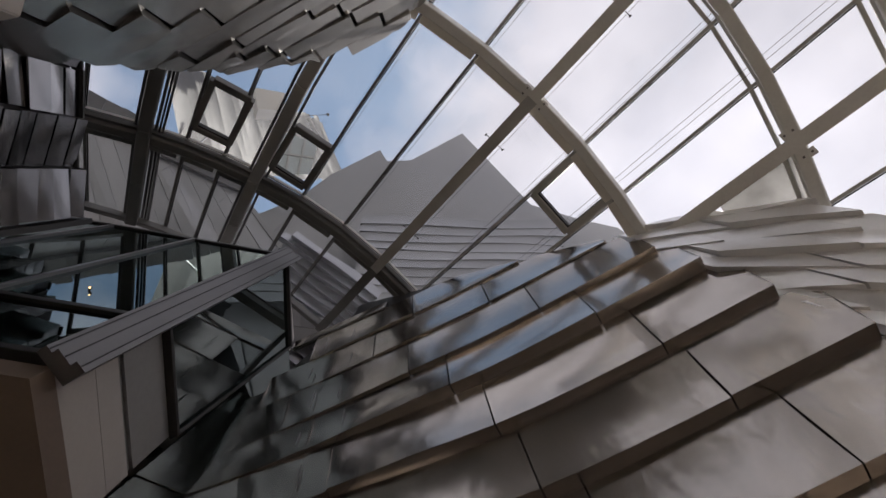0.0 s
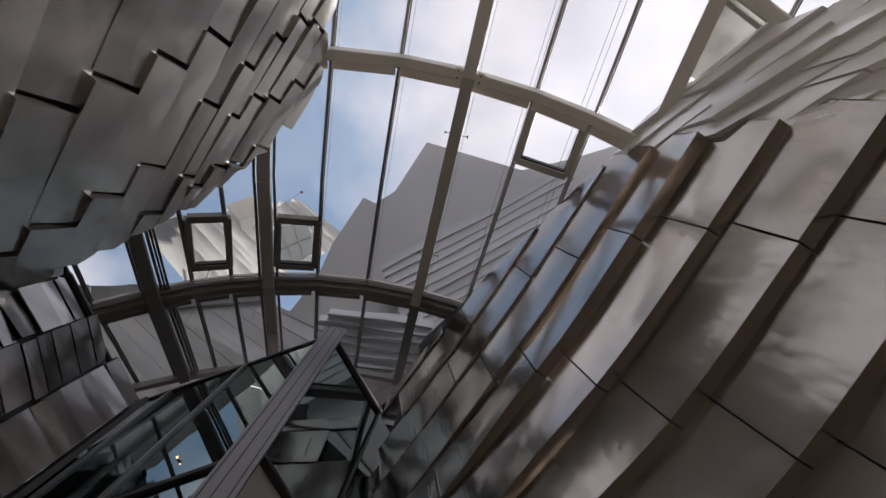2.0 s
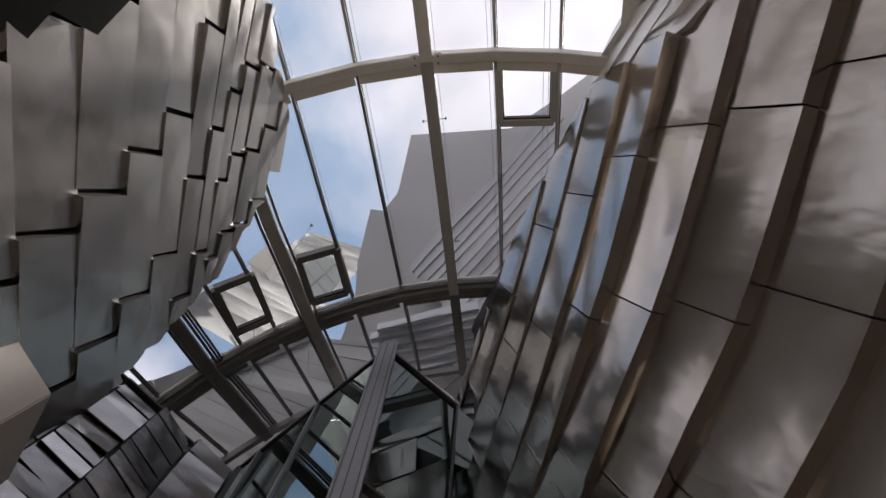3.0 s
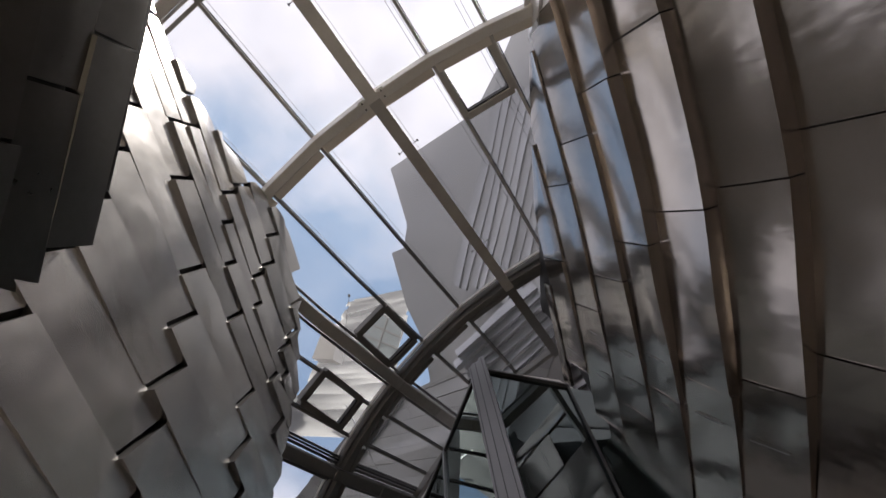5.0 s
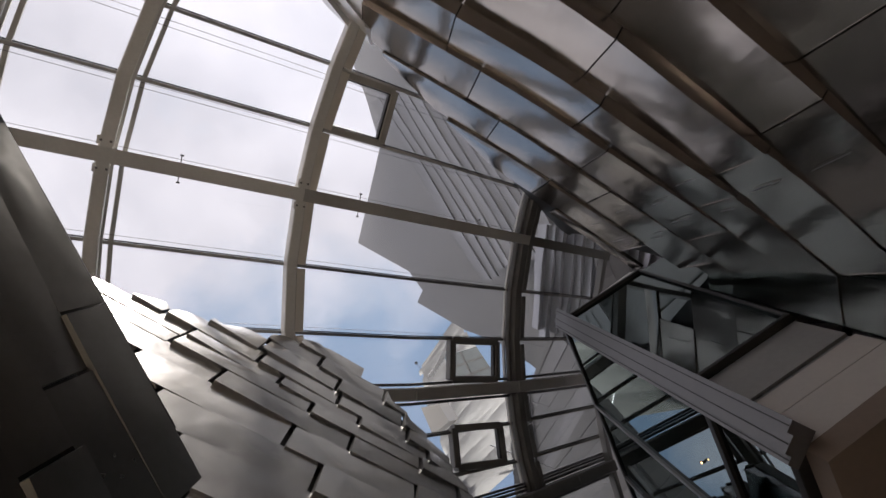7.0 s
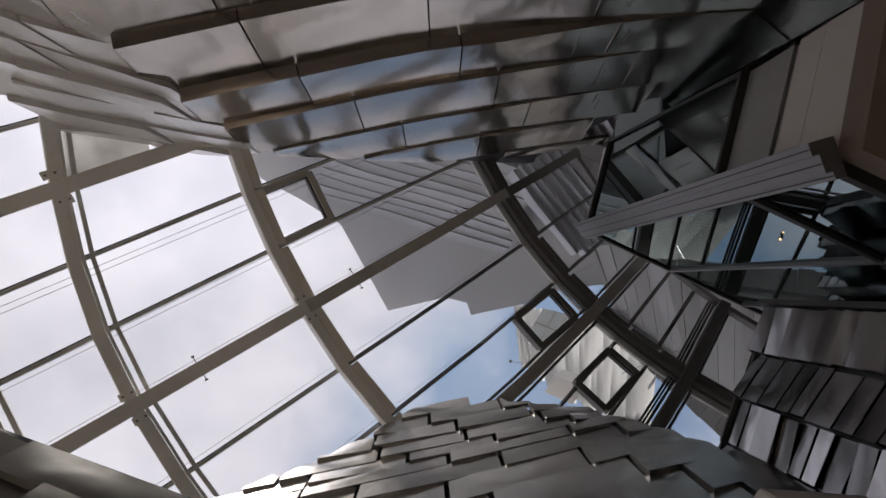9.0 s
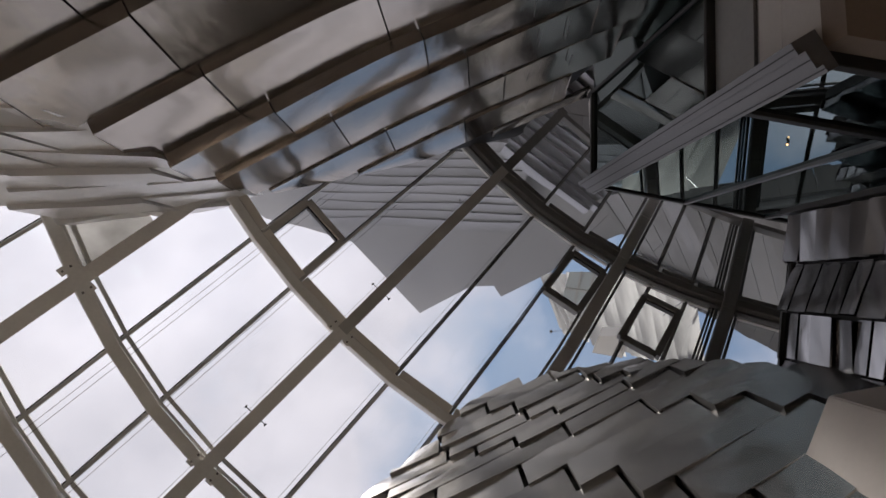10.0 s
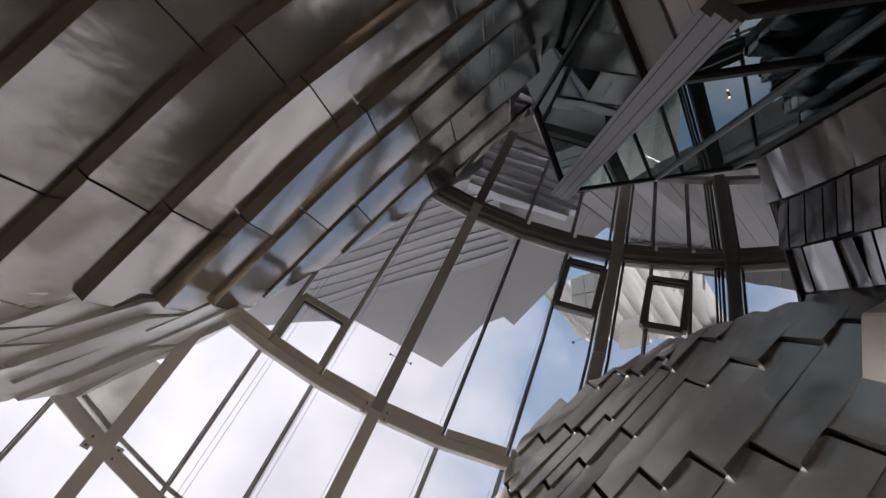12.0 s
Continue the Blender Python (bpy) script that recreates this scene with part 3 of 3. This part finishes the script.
for i in range(len(RIBS)):
    for a, b in zip(XS, XS[1:]):
        mid = 0.5 * (a + b)
        up = (roof_point(0, mid) - Vector((0, 0, EYE_Z))).normalized()
        sa, sb = rib_s(i, a), rib_s(i, b)
        p, q = roof_point(sa, line_x(a, sa)) - up * 0.14, roof_point(sb, line_x(b, sb)) - up * 0.14
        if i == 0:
            part("rib", bar(p, q, AXIS, 0.12, 0.14), DARK_SHADED_FRAME, roof)
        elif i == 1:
            # this rib's shade is put in by the dark copy
            part("rib", bar(p, q, AXIS, 0.16, 0.16), DARK_SHADED_FRAME, roof)
            part("rail", bar(p - AXIS * 0.125 + up * 0.04, q - AXIS * 0.125 + up * 0.04, AXIS, 0.05, 0.1), DARK_SHADED_FRAME, roof)
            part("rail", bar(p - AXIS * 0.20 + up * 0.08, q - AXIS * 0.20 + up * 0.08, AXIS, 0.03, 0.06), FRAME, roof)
            part("cassette", bar(p.lerp(q, 0.04) + AXIS * 0.17, p.lerp(q, 0.9) + AXIS * 0.17, AXIS, 0.10, 0.09), DARK_SHADED_FRAME, roof)
        else:
            part("rib", bar(p, q, AXIS, 0.15, 0.17), BEAM, roof)
            if i == 2:
                part("cassette", bar(p.lerp(q, 0.03) + AXIS * 0.142, p.lerp(q, 0.95) + AXIS * 0.142, AXIS, 0.13, 0.10), CASSETTE, roof)
                part("rail", bar(p + AXIS * 0.115 + up * 0.08, q + AXIS * 0.115 + up * 0.08, AXIS, 0.03, 0.05), RUBBER_AND_SHADE, roof)
            else:
                part("rail", bar(p + AXIS * 0.2 + up * 0.11, q + AXIS * 0.2 + up * 0.11, AXIS, 0.05, 0.08), FRAME, roof)
                part("rail", bar(p + AXIS * 0.10 + up * 0.07, q + AXIS * 0.10 + up * 0.07, AXIS, 0.035, 0.06), BEAM, roof)
order = sorted(range(len(RIBS)), key=lambda i: RIBS[i])
for i, j in zip(order, order[1:]):
    for a, b in zip(XS, XS[1:]):
        ring = [roof_point(rib_s(i, a), a), roof_point(rib_s(j, a), a), roof_point(rib_s(j, b), b), roof_point(rib_s(i, b), b)]
        n = (ring[1] - ring[0]).cross(ring[3] - ring[0]).normalized() * 0.02
        pane = part("pane", solid(ring, [r + n for r in ring]), GLASS, roof)
        pane.visible_shadow = False

# translucent infill panel beside the heavy beam
ring = [roof_point(rib_s(3, x) + d, x) - OVER * 0.05 for x, d in ((3.17, 0.08), (3.17, 1.1), (3.8, 0.95), (3.8, 0.08))]
part("infill_panel", solid(ring, [r + OVER * 0.02 for r in ring]), BLIND, roof, "pale beige translucent infill panel")

# bolted cleats where ribs meet the heavy beams
for i in range(2, 6):
    for x in (0.535, 3.16):
        c = roof_point(rib_s(i, x), x)
        up = (roof_point(0, x) - Vector((0, 0, EYE_Z))).normalized()
        side = AXIS.cross(up)
        cleat = empty("cleat")
        cleat.parent = roof
        for k in (-1, 1):
            p = c + side * (0.16 * k) - up * 0.22
            part("plate", bar(p - AXIS * 0.09, p + AXIS * 0.09, side, 0.10, 0.02), BEAM, cleat)
            for m in (-1, 1):
                q = p + AXIS * (0.05 * m)
                part("bolt", bar(q - up * 0.03, q, side, 0.025, 0.025), DARK_SHADED_FRAME, cleat)


def vent(xa, xb, sa, sb, mat=DARK_SHADED_FRAME):
    """An opening light between two mullions, with a heavy dark sash."""
    root = empty("vent_window")
    root.parent = roof
    c = [roof_point(sa, xa), roof_point(sb, xa), roof_point(sb, xb), roof_point(sa, xb)]
    up = (roof_point(0, 0.5 * (xa + xb)) - Vector((0, 0, EYE_Z))).normalized()
    c = [p - up * 0.06 for p in c]
    for p, q in zip(c, c[1:] + c[:1]):
        part("sash", bar(p, q, up.cross(q - p), 0.11, 0.13), mat, root)
    m = sum(c, Vector()) / 4
    for p, q in zip(c, c[1:] + c[:1]):
        part("bead", bar(p.lerp(m, 0.14), q.lerp(m, 0.14), up.cross(q - p), 0.03, 0.08), RUBBER_AND_SHADE, root)


vent(1.53, 2.30, 2.60, 3.52, FRAME)
# the two upper vents take the shaded copy as well
vent(-2.08, -1.44, 5.44, 6.46)
vent(-3.38, -2.83, 5.44, 6.46)


def wire(p, q, r=0.0025, mat=None, name="wire"):
    return part(name, bar(p, q, (1, 0.3, 0.2), r * 2, r * 2), mat or ALU, roof)


for x in (-0.38, 0.66, 1.38, 1.44, 2.12, 2.19, -1.33):
    wire(roof_point(-3.2, x) - OVER * 0.10, roof_point(6.6, x) - OVER * 0.10)

# small fittings along the main beam
for s_at in (0.9, 3.35, 5.65):
    for side in (-1, 1):
        c = roof_point(s_at, 0.535) - OVER * 0.18 + Vector((side * 0.16, 0, 0))
        holder = empty("bracket")
        holder.parent = roof
        part("pin", bar(c - Vector((side * 0.08, 0, 0)), c + Vector((side * 0.015, 0, 0)), (0, 0, 1), 0.01, 0.01), RUBBER_AND_SHADE, holder)
        part("disc", bar(c + Vector((side * 0.01, 0, 0)) - AXIS * 0.02, c + Vector((side * 0.01, 0, 0)) + AXIS * 0.02, (0, 0, 1), 0.02, 0.02), RUBBER_AND_SHADE, holder)

# glazed box
BOX_T = EYE_Z + 9.85
BOX_B = EYE_Z + 4.2
BOX_M = EYE_Z + 5.4
BOX_S = EYE_Z + 5.72
PC = Vector((-1.0, 3.25, 0))
BR = Vector((0.0, 4.4, 0))
BL = Vector((-6.06, 6.33, 0))
box = tagged(empty("glass_box"), "glazed corner bay with an aluminium post over a plaster fascia", "bay", kind="structure")


def up_z(p, z):
    """A point of the bay at that height; the bay leans slightly."""
    k = (z - BOX_B) / (BOX_T - BOX_B) - 0.5
    return Vector((p.x + 0.23 * k, p.y - 0.15 * k, z))


# stepped corner post
out_dir = Vector((-PC.x, -PC.y, 0)).normalized()
across = Vector((-out_dir.y, out_dir.x, 0))
prof = [(-0.17, 0.0), (-0.17, 0.10), (-0.10, 0.10), (-0.10, 0.16), (0.06, 0.16), (0.06, 0.22), (0.17, 0.22), (0.17, 0.0)]
ring = [PC + across * u + out_dir * v for u, v in prof]
part("corner_post", solid([up_z(p, BOX_B - 0.15) for p in ring], [up_z(p, BOX_T + 0.05) for p in ring]), ALU, box)
for u, v in ((-0.135, 0.103), (-0.02, 0.163), (0.115, 0.223)):
    p = PC + across * u + out_dir * v
    part("groove", bar(up_z(p, BOX_B - 0.14), up_z(p, BOX_T), across, 0.012, 0.008), RUBBER_AND_SHADE, box)


def glass_wall(a, b, z0, z1, posts, transoms):
    cuts = [0.0] + posts + [1.0]
    levels = [z0] + transoms + [z1]
    n = Vector((-(b - a).y, (b - a).x, 0)).normalized() * 0.024
    for u0, u1 in zip(cuts, cuts[1:]):
        for y0, y1 in zip(levels, levels[1:]):
            p, q = a.lerp(b, u0), a.lerp(b, u1)
            ring = [up_z(p, y0), up_z(q, y0), up_z(q, y1), up_z(p, y1)]
            part("pane", solid(ring, [r + n for r in ring]), GLASS_BOX, box)
    for u in posts:
        p = a.lerp(b, u)
        part("mullion", bar(up_z(p, z0), up_z(p, z1), b - a, 0.06, 0.14), ALU, box)
    for z in transoms:
        part("transom", bar(up_z(a, z), up_z(b, z), (0, 0, 1), 0.10, 0.14), RUBBER_AND_SHADE, box)
    part("top_rail", bar(up_z(a, z1), up_z(b, z1), (0, 0, 1), 0.10, 0.12), RUBBER_AND_SHADE, box)
    part("bottom_rail", bar(up_z(a, z0), up_z(b, z0), (0, 0, 1), 0.10, 0.14), RUBBER_AND_SHADE, box)


B_LO, B_HI = PC.lerp(BR, 0.94), PC.lerp(BR, 1.16)
ring = [up_z(PC, BOX_S), up_z(B_LO, BOX_S), up_z(B_HI, BOX_T), up_z(PC, BOX_T)]
part("pane", solid(ring, [r + Vector((-0.018, 0.016, 0)) for r in ring]), GLASS_BOX, box)
# the short side runs on behind the panelled wall
beyond = [up_z(B_LO, BOX_B), up_z(PC.lerp(BR, 1.75), BOX_B), up_z(PC.lerp(BR, 1.75), BOX_T), up_z(B_HI, BOX_T)]
part("pane", solid(beyond, [r + Vector((-0.018, 0.016, 0)) for r in beyond]), GLASS_BOX, box)
for p, q, w in ((ring[0], ring[1], 0.06), (ring[1], ring[2], 0.04), (ring[3], ring[2], 0.08)):
    part("edge_rail", bar(p, q, (0, 0, 1), w, 0.12), RUBBER_AND_SHADE, box)
glass_wall(PC, BL, BOX_B, BOX_T, [0.29, 0.54, 0.79], [BOX_M])
# fascia below the short side, soffit under the bay
n_in = Vector((-(BR - PC).y, (BR - PC).x, 0)).normalized()
cuts = [0.0, 0.42, 1.0]
for z0, z1, inset in ((BOX_B - 0.1, BOX_B + 0.353, 0.0), (BOX_B + 0.365, BOX_B + 0.68, 0.003), (BOX_B + 0.69, BOX_B + 0.78, 0.05), (BOX_B + 0.79, BOX_S - 0.06, 0.02)):
    a, b = PC + n_in * inset, PC.lerp(BR, 0.925) + n_in * inset
    ring = [up_z(a, z0), up_z(b, z0), up_z(b, z1), up_z(a, z1)]
    part("fascia_panel", solid(ring, [r + n_in * 0.06 for r in ring]), PLASTER if z1 < BOX_B + 0.7 else FASCIA, box)
ring = [PC, BR + Vector((1.5, 1.5, 0)), BR + Vector((1.5, 4.5, 0)), BL + Vector((0, 3, 0)), BL]
part("soffit", solid([up_z(p, BOX_B - 0.35) for p in ring], [up_z(p, BOX_B - 0.11) for p in ring]), SOFFIT, box, "soffit coloured brown for the dim light off the floor")

# added ceiling blocks the sky so the bay stays dark inside
ring = [PC + Vector((0, 0.1, 0)), BR + Vector((0.1, 0.1, 0)), Vector((0.5, 5.6, 0)), Vector((0.5, 10.4, 0)), Vector((-8.8, 10.4, 0)), Vector((-8.8, 7.0, 0)), BL]
tagged(mesh_object("ceiling", solid([up_z(p, BOX_T + 0.06) for p in ring], [up_z(p, BOX_T + 0.3) for p in ring]), PLASTER), "added plain ceiling keeping sky light out of the glazed bay", "ceiling", kind="structure")

# added metal shingles inside the bay, standing in for reflections in its glass
I_A, I_B = Vector((-4.2, 7.4, 0)), Vector((1.2, 6.4, 0))
I_T = (I_B - I_A).normalized()
I_N = Vector((I_T.y, -I_T.x, 0))


def inner_place(l, z):
    p = I_A + I_T * l - I_N * 0.0
    p.z = z
    return p, I_N


panelled("bay_reflection_panels", "added steel shingle wall standing in for reflections in the bay glass", inner_place, [BOX_B + 0.8 * k for k in range(0, 9)], 1.0, lambda k: 0.45 * k, lambda z: (0, 5.4), 0.03, 0.12, STEEL_LEFT, jitter=0.05, seed=14)

# small warm lamp inside the bay
lamp = tagged(empty("wall_lamp"), "small warm lamp behind the bay glass", "lamp")
lc = Vector((-1.95, 3.75, EYE_Z + 6.0))
bm = bmesh.new()
bmesh.ops.create_icosphere(bm, subdivisions=2, radius=0.011)
bmesh.ops.translate(bm, verts=bm.verts, vec=lc)
part("bulb", bm, GLOW, lamp, "glowing warm bulb")
part("stem", bar(lc + Vector((0, 0, 0.03)), lc + Vector((0, 0.35, 0.03)), (0, 0, 1), 0.02, 0.02), RUBBER_AND_SHADE, lamp)

# towers outside, over the roof
EYE = Vector((0.23, 0.11, 1.553))

def sail(name, label, corners, thick, mat):
    a = [Vector(c) for c in corners]
    n = (a[1] - a[0]).cross(a[-1] - a[0]).normalized() * thick
    return tagged(mesh_object(name, solid(a, [p + n for p in a]), mat), label, "tower")


def at_dir(az, tan, h):
    return EYE + Vector((math.cos(radians(az)) * tan * h, math.sin(radians(az)) * tan * h, h))


def lean(az, tan):
    """A point of the leaning outer facade in the direction az, tan of the polar angle."""
    h = 18.42 / (1 + 0.928 * tan * math.sin(radians(az)))
    return at_dir(az, tan, h)


def near(az, tan, f):
    return EYE + (lean(az, tan) - EYE) * f


def upright(az, tan, away=7.0):
    """A point of an upright facade at that distance over the floor plan."""
    return at_dir(az, tan, away / tan)


def shingle_field(name, label, corners, rows, cols, proud, mat, seed):
    """Overlapping courses of sheet shingles over a four-cornered patch."""
    rnd = random.Random(seed)
    root = tagged(empty(name), label, "facade")
    p00, p10, p11, p01 = [Vector(c) for c in corners]
    n = (p10 - p00).cross(p01 - p00).normalized()
    if n.dot(p00 - EYE) > 0:
        n = -n

    def at(u, v):
        return (p00 * (1 - u) + p10 * u) * (1 - v) + (p01 * (1 - u) + p11 * u) * v

    back = [at(0, 0), at(1, 0), at(1, 1), at(0, 1)]
    part("backing", solid([b - n * 0.05 for b in back], [b - n * 0.3 for b in back]), mat, root)
    for r in range(rows):
        shift = rnd.uniform(0, 1) / cols
        for c in range(-1, cols):
            u0, u1 = c / cols + shift, (c + 1) / cols + shift - 0.002
            if u1 <= -0.02:
                continue
            u0, u1 = max(-0.02 * rnd.random(), u0), min(1 + 0.03 * rnd.random(), u1)
            if u1 - u0 < 0.01:
                continue
            v0, v1 = r / rows, (r + 1.12) / rows
            k = proud * rnd.uniform(0.7, 1.3)
            k2 = k * rnd.uniform(0.6, 1.4)
            f = [at(u0, v0) + n * 0.02, at(u1, v0) + n * 0.02, at(u1, v1) + n * k2, at(u0, v1) + n * k]
            part("shingle", solid(f, [p - n * 0.06 for p in f]), mat, root)
    return root


# outline also runs on unseen behind the east wall to block the sun
outline = [lean(-97, 0.088), lean(-23.2, 0.19), lean(-23.8, 0.286), lean(-24.9, 0.364), lean(-18, 0.6), lean(10, 0.7)]
outline += [Vector((5.5, 12, 20 - 0.928 * 13.7 + EYE_Z)), Vector((5.5, 21.6, -0.05)), Vector((-9, 21.6, -0.05)), Vector((-7.0, 11, 20 - 0.928 * 12.7 + EYE_Z))]
outline += [lean(126, 0.33), lean(129, 0.255), lean(137.5, 0.197), lean(160.5, 0.112)]
outline += [lean(152, 0.093), lean(165, 0.052)]
tower = tagged(empty("tower"), "leaning grey steel-clad tower beyond the glass roof", "tower")
n_out = Vector((0, 0.68, 0.733))
part("face", solid(outline, [p + n_out * 0.6 for p in outline]), STEEL_OUT, tower)
# raised seams on the tower face
for k in range(7):
    t0 = -5.2 + 1.55 * k
    a = Vector((t0, 3.4, 0))
    b = Vector((t0 + 0.6, 20, 0))
    for p in (a, b):
        p.z = EYE_Z + 20 - 0.928 * (p.y + 1.7)
    part("seam", bar(a - n_out * 0.01, b - n_out * 0.01, (1, 0, 0), 0.03, 0.05), STEEL_OUT, tower)

def course_field(name, label, corners, rows, proud, mat, seed, wave=0.3):
    """Long wavy sheet courses, each with a proud lower edge, over a four-cornered patch."""
    rnd = random.Random(seed)
    root = tagged(empty(name), label, "facade")
    p00, p10, p11, p01 = [Vector(c) for c in corners]
    n = (p10 - p00).cross(p01 - p00).normalized()
    if n.dot(p00 - EYE) > 0:
        n = -n

    def at(u, v):
        return (p00 * (1 - u) + p10 * u) * (1 - v) + (p01 * (1 - u) + p11 * u) * v

    for r in range(rows):
        a0, a1 = rnd.uniform(-0.04, 0.05), rnd.uniform(0.96, 1.03)
        ph, amp = rnd.uniform(0, 6.3), rnd.uniform(0.3, 1.0) * wave
        bm = bmesh.new()
        cols = []
        for i in range(19):
            u = a0 + (a1 - a0) * i / 18
            w = amp * math.sin(7 * u + ph) / rows
            v0, v1 = r / rows + w, (r + 1.15) / rows + w * 0.7
            k = proud * (0.8 + 0.2 * math.sin(5 * u + ph * 1.7))
            pts = [at(u, v0) + n * 0.01, at(u, v0 + (v1 - v0) * 0.55) + n * (k * 0.35), at(u, v1) + n * k]
            cols.append([bm.verts.new(p) for p in pts] + [bm.verts.new(pts[2]), bm.verts.new(pts[2] - n * (k + 0.05))])
        for c, d in zip(cols, cols[1:]):
            for m in (0, 1):
                bm.faces.new((c[m], d[m], d[m + 1], c[m + 1])).smooth = True
            bm.faces.new((c[3], d[3], d[4], c[4]))
        part("course", bm, mat, root)
    return root


course_field("ridged_facade", "curved facade of wavy ridged steel courses leaning over the roof", [near(106, 0.15, 0.93), near(-22, 0.27, 0.93), near(5, 0.36, 0.93), near(85, 0.30, 0.93)], 10, 0.07, STEEL_OUT, 21)
course_field("lower_facade", "bright bands of steel shingles outside the upper glazing", [near(118, 0.29, 0.9), near(72, 0.25, 0.9), near(80, 0.55, 0.9), near(106, 0.55, 0.9)], 14, 0.22, STEEL_OUT, 22, 0.12)
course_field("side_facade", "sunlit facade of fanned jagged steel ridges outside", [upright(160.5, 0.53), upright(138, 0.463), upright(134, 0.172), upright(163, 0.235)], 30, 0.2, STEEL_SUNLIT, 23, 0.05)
shingle_field("far_facade", "plain grey steel facade with upright seams outside", [near(151, 0.85, 1.0), near(133.5, 0.37, 1.0), near(115, 0.33, 1.0), near(122, 0.85, 1.0)], 1, 14, 0.16, STEEL_OUT, 24)
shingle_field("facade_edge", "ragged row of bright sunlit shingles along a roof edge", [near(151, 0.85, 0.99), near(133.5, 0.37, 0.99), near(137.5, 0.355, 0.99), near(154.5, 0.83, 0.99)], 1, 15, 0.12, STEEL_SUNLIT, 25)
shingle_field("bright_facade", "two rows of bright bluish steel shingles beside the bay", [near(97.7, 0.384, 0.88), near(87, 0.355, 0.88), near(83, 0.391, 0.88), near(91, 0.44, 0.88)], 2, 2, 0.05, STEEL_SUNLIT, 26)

# row of white pieces painted as sun glints along the top of the sunlit facade
glints = tagged(empty("facade_glints"), "row of small white pieces painting sun glints on the facade", "trim")
for k in range(11):
    u = k / 10
    c = near(162 - 12 * u, 0.252 - 0.05 * u, 0.9)
    part("glint", bar(c, c + Vector((0.02, 0.10, -0.06)), (1, 0, 0), 0.10, 0.06), GLINT_WHITE, glints)

# glazed dormer on the far roof
dormer = tagged(empty("dormer"), "pale glazed dormer with a thin grid on the far roof", "dormer")
c = [near(153, 0.30, 0.92), near(153, 0.225, 0.92), near(138, 0.235, 0.92), near(138, 0.305, 0.92)]
nn = (EYE - c[0]).normalized()
part("panel", solid(c, [p - nn * 0.5 for p in c]), PALE, dormer)
for u in (0.33, 0.66):
    part("bar", bar(c[0].lerp(c[1], u) + nn * 0.02, c[3].lerp(c[2], u) + nn * 0.02, c[1] - c[0], 0.05, 0.04), FRAME, dormer)
part("bar", bar(c[0].lerp(c[3], 0.5) + nn * 0.02, c[1].lerp(c[2], 0.5) + nn * 0.02, c[3] - c[0], 0.05, 0.04), FRAME, dormer)

# beige roof edge behind the ridged facade
c = [near(163.5, 0.364, 0.97), near(166.2, 0.31, 0.97), near(160.2, 0.308, 0.97), near(158, 0.345, 0.97)]
sail("roof_dome", "beige rounded roof edge behind the ridged facade", c, 0.5, CASSETTE)

# small weathervane ball on a thin mast, over the far facade
vane = tagged(empty("roof_mast"), "tiny dark finial on a thin mast above the far facade", "mast")
vc = near(166.7, 0.225, 0.95)
bm = bmesh.new()
bmesh.ops.create_icosphere(bm, subdivisions=2, radius=0.05)
bmesh.ops.translate(bm, verts=bm.verts, vec=vc)
part("finial", bm, RUBBER_AND_SHADE, vane)
part("mast", bar(vc, near(158, 0.30, 0.96), (1, 0, 0), 0.012, 0.012), ALU, vane)
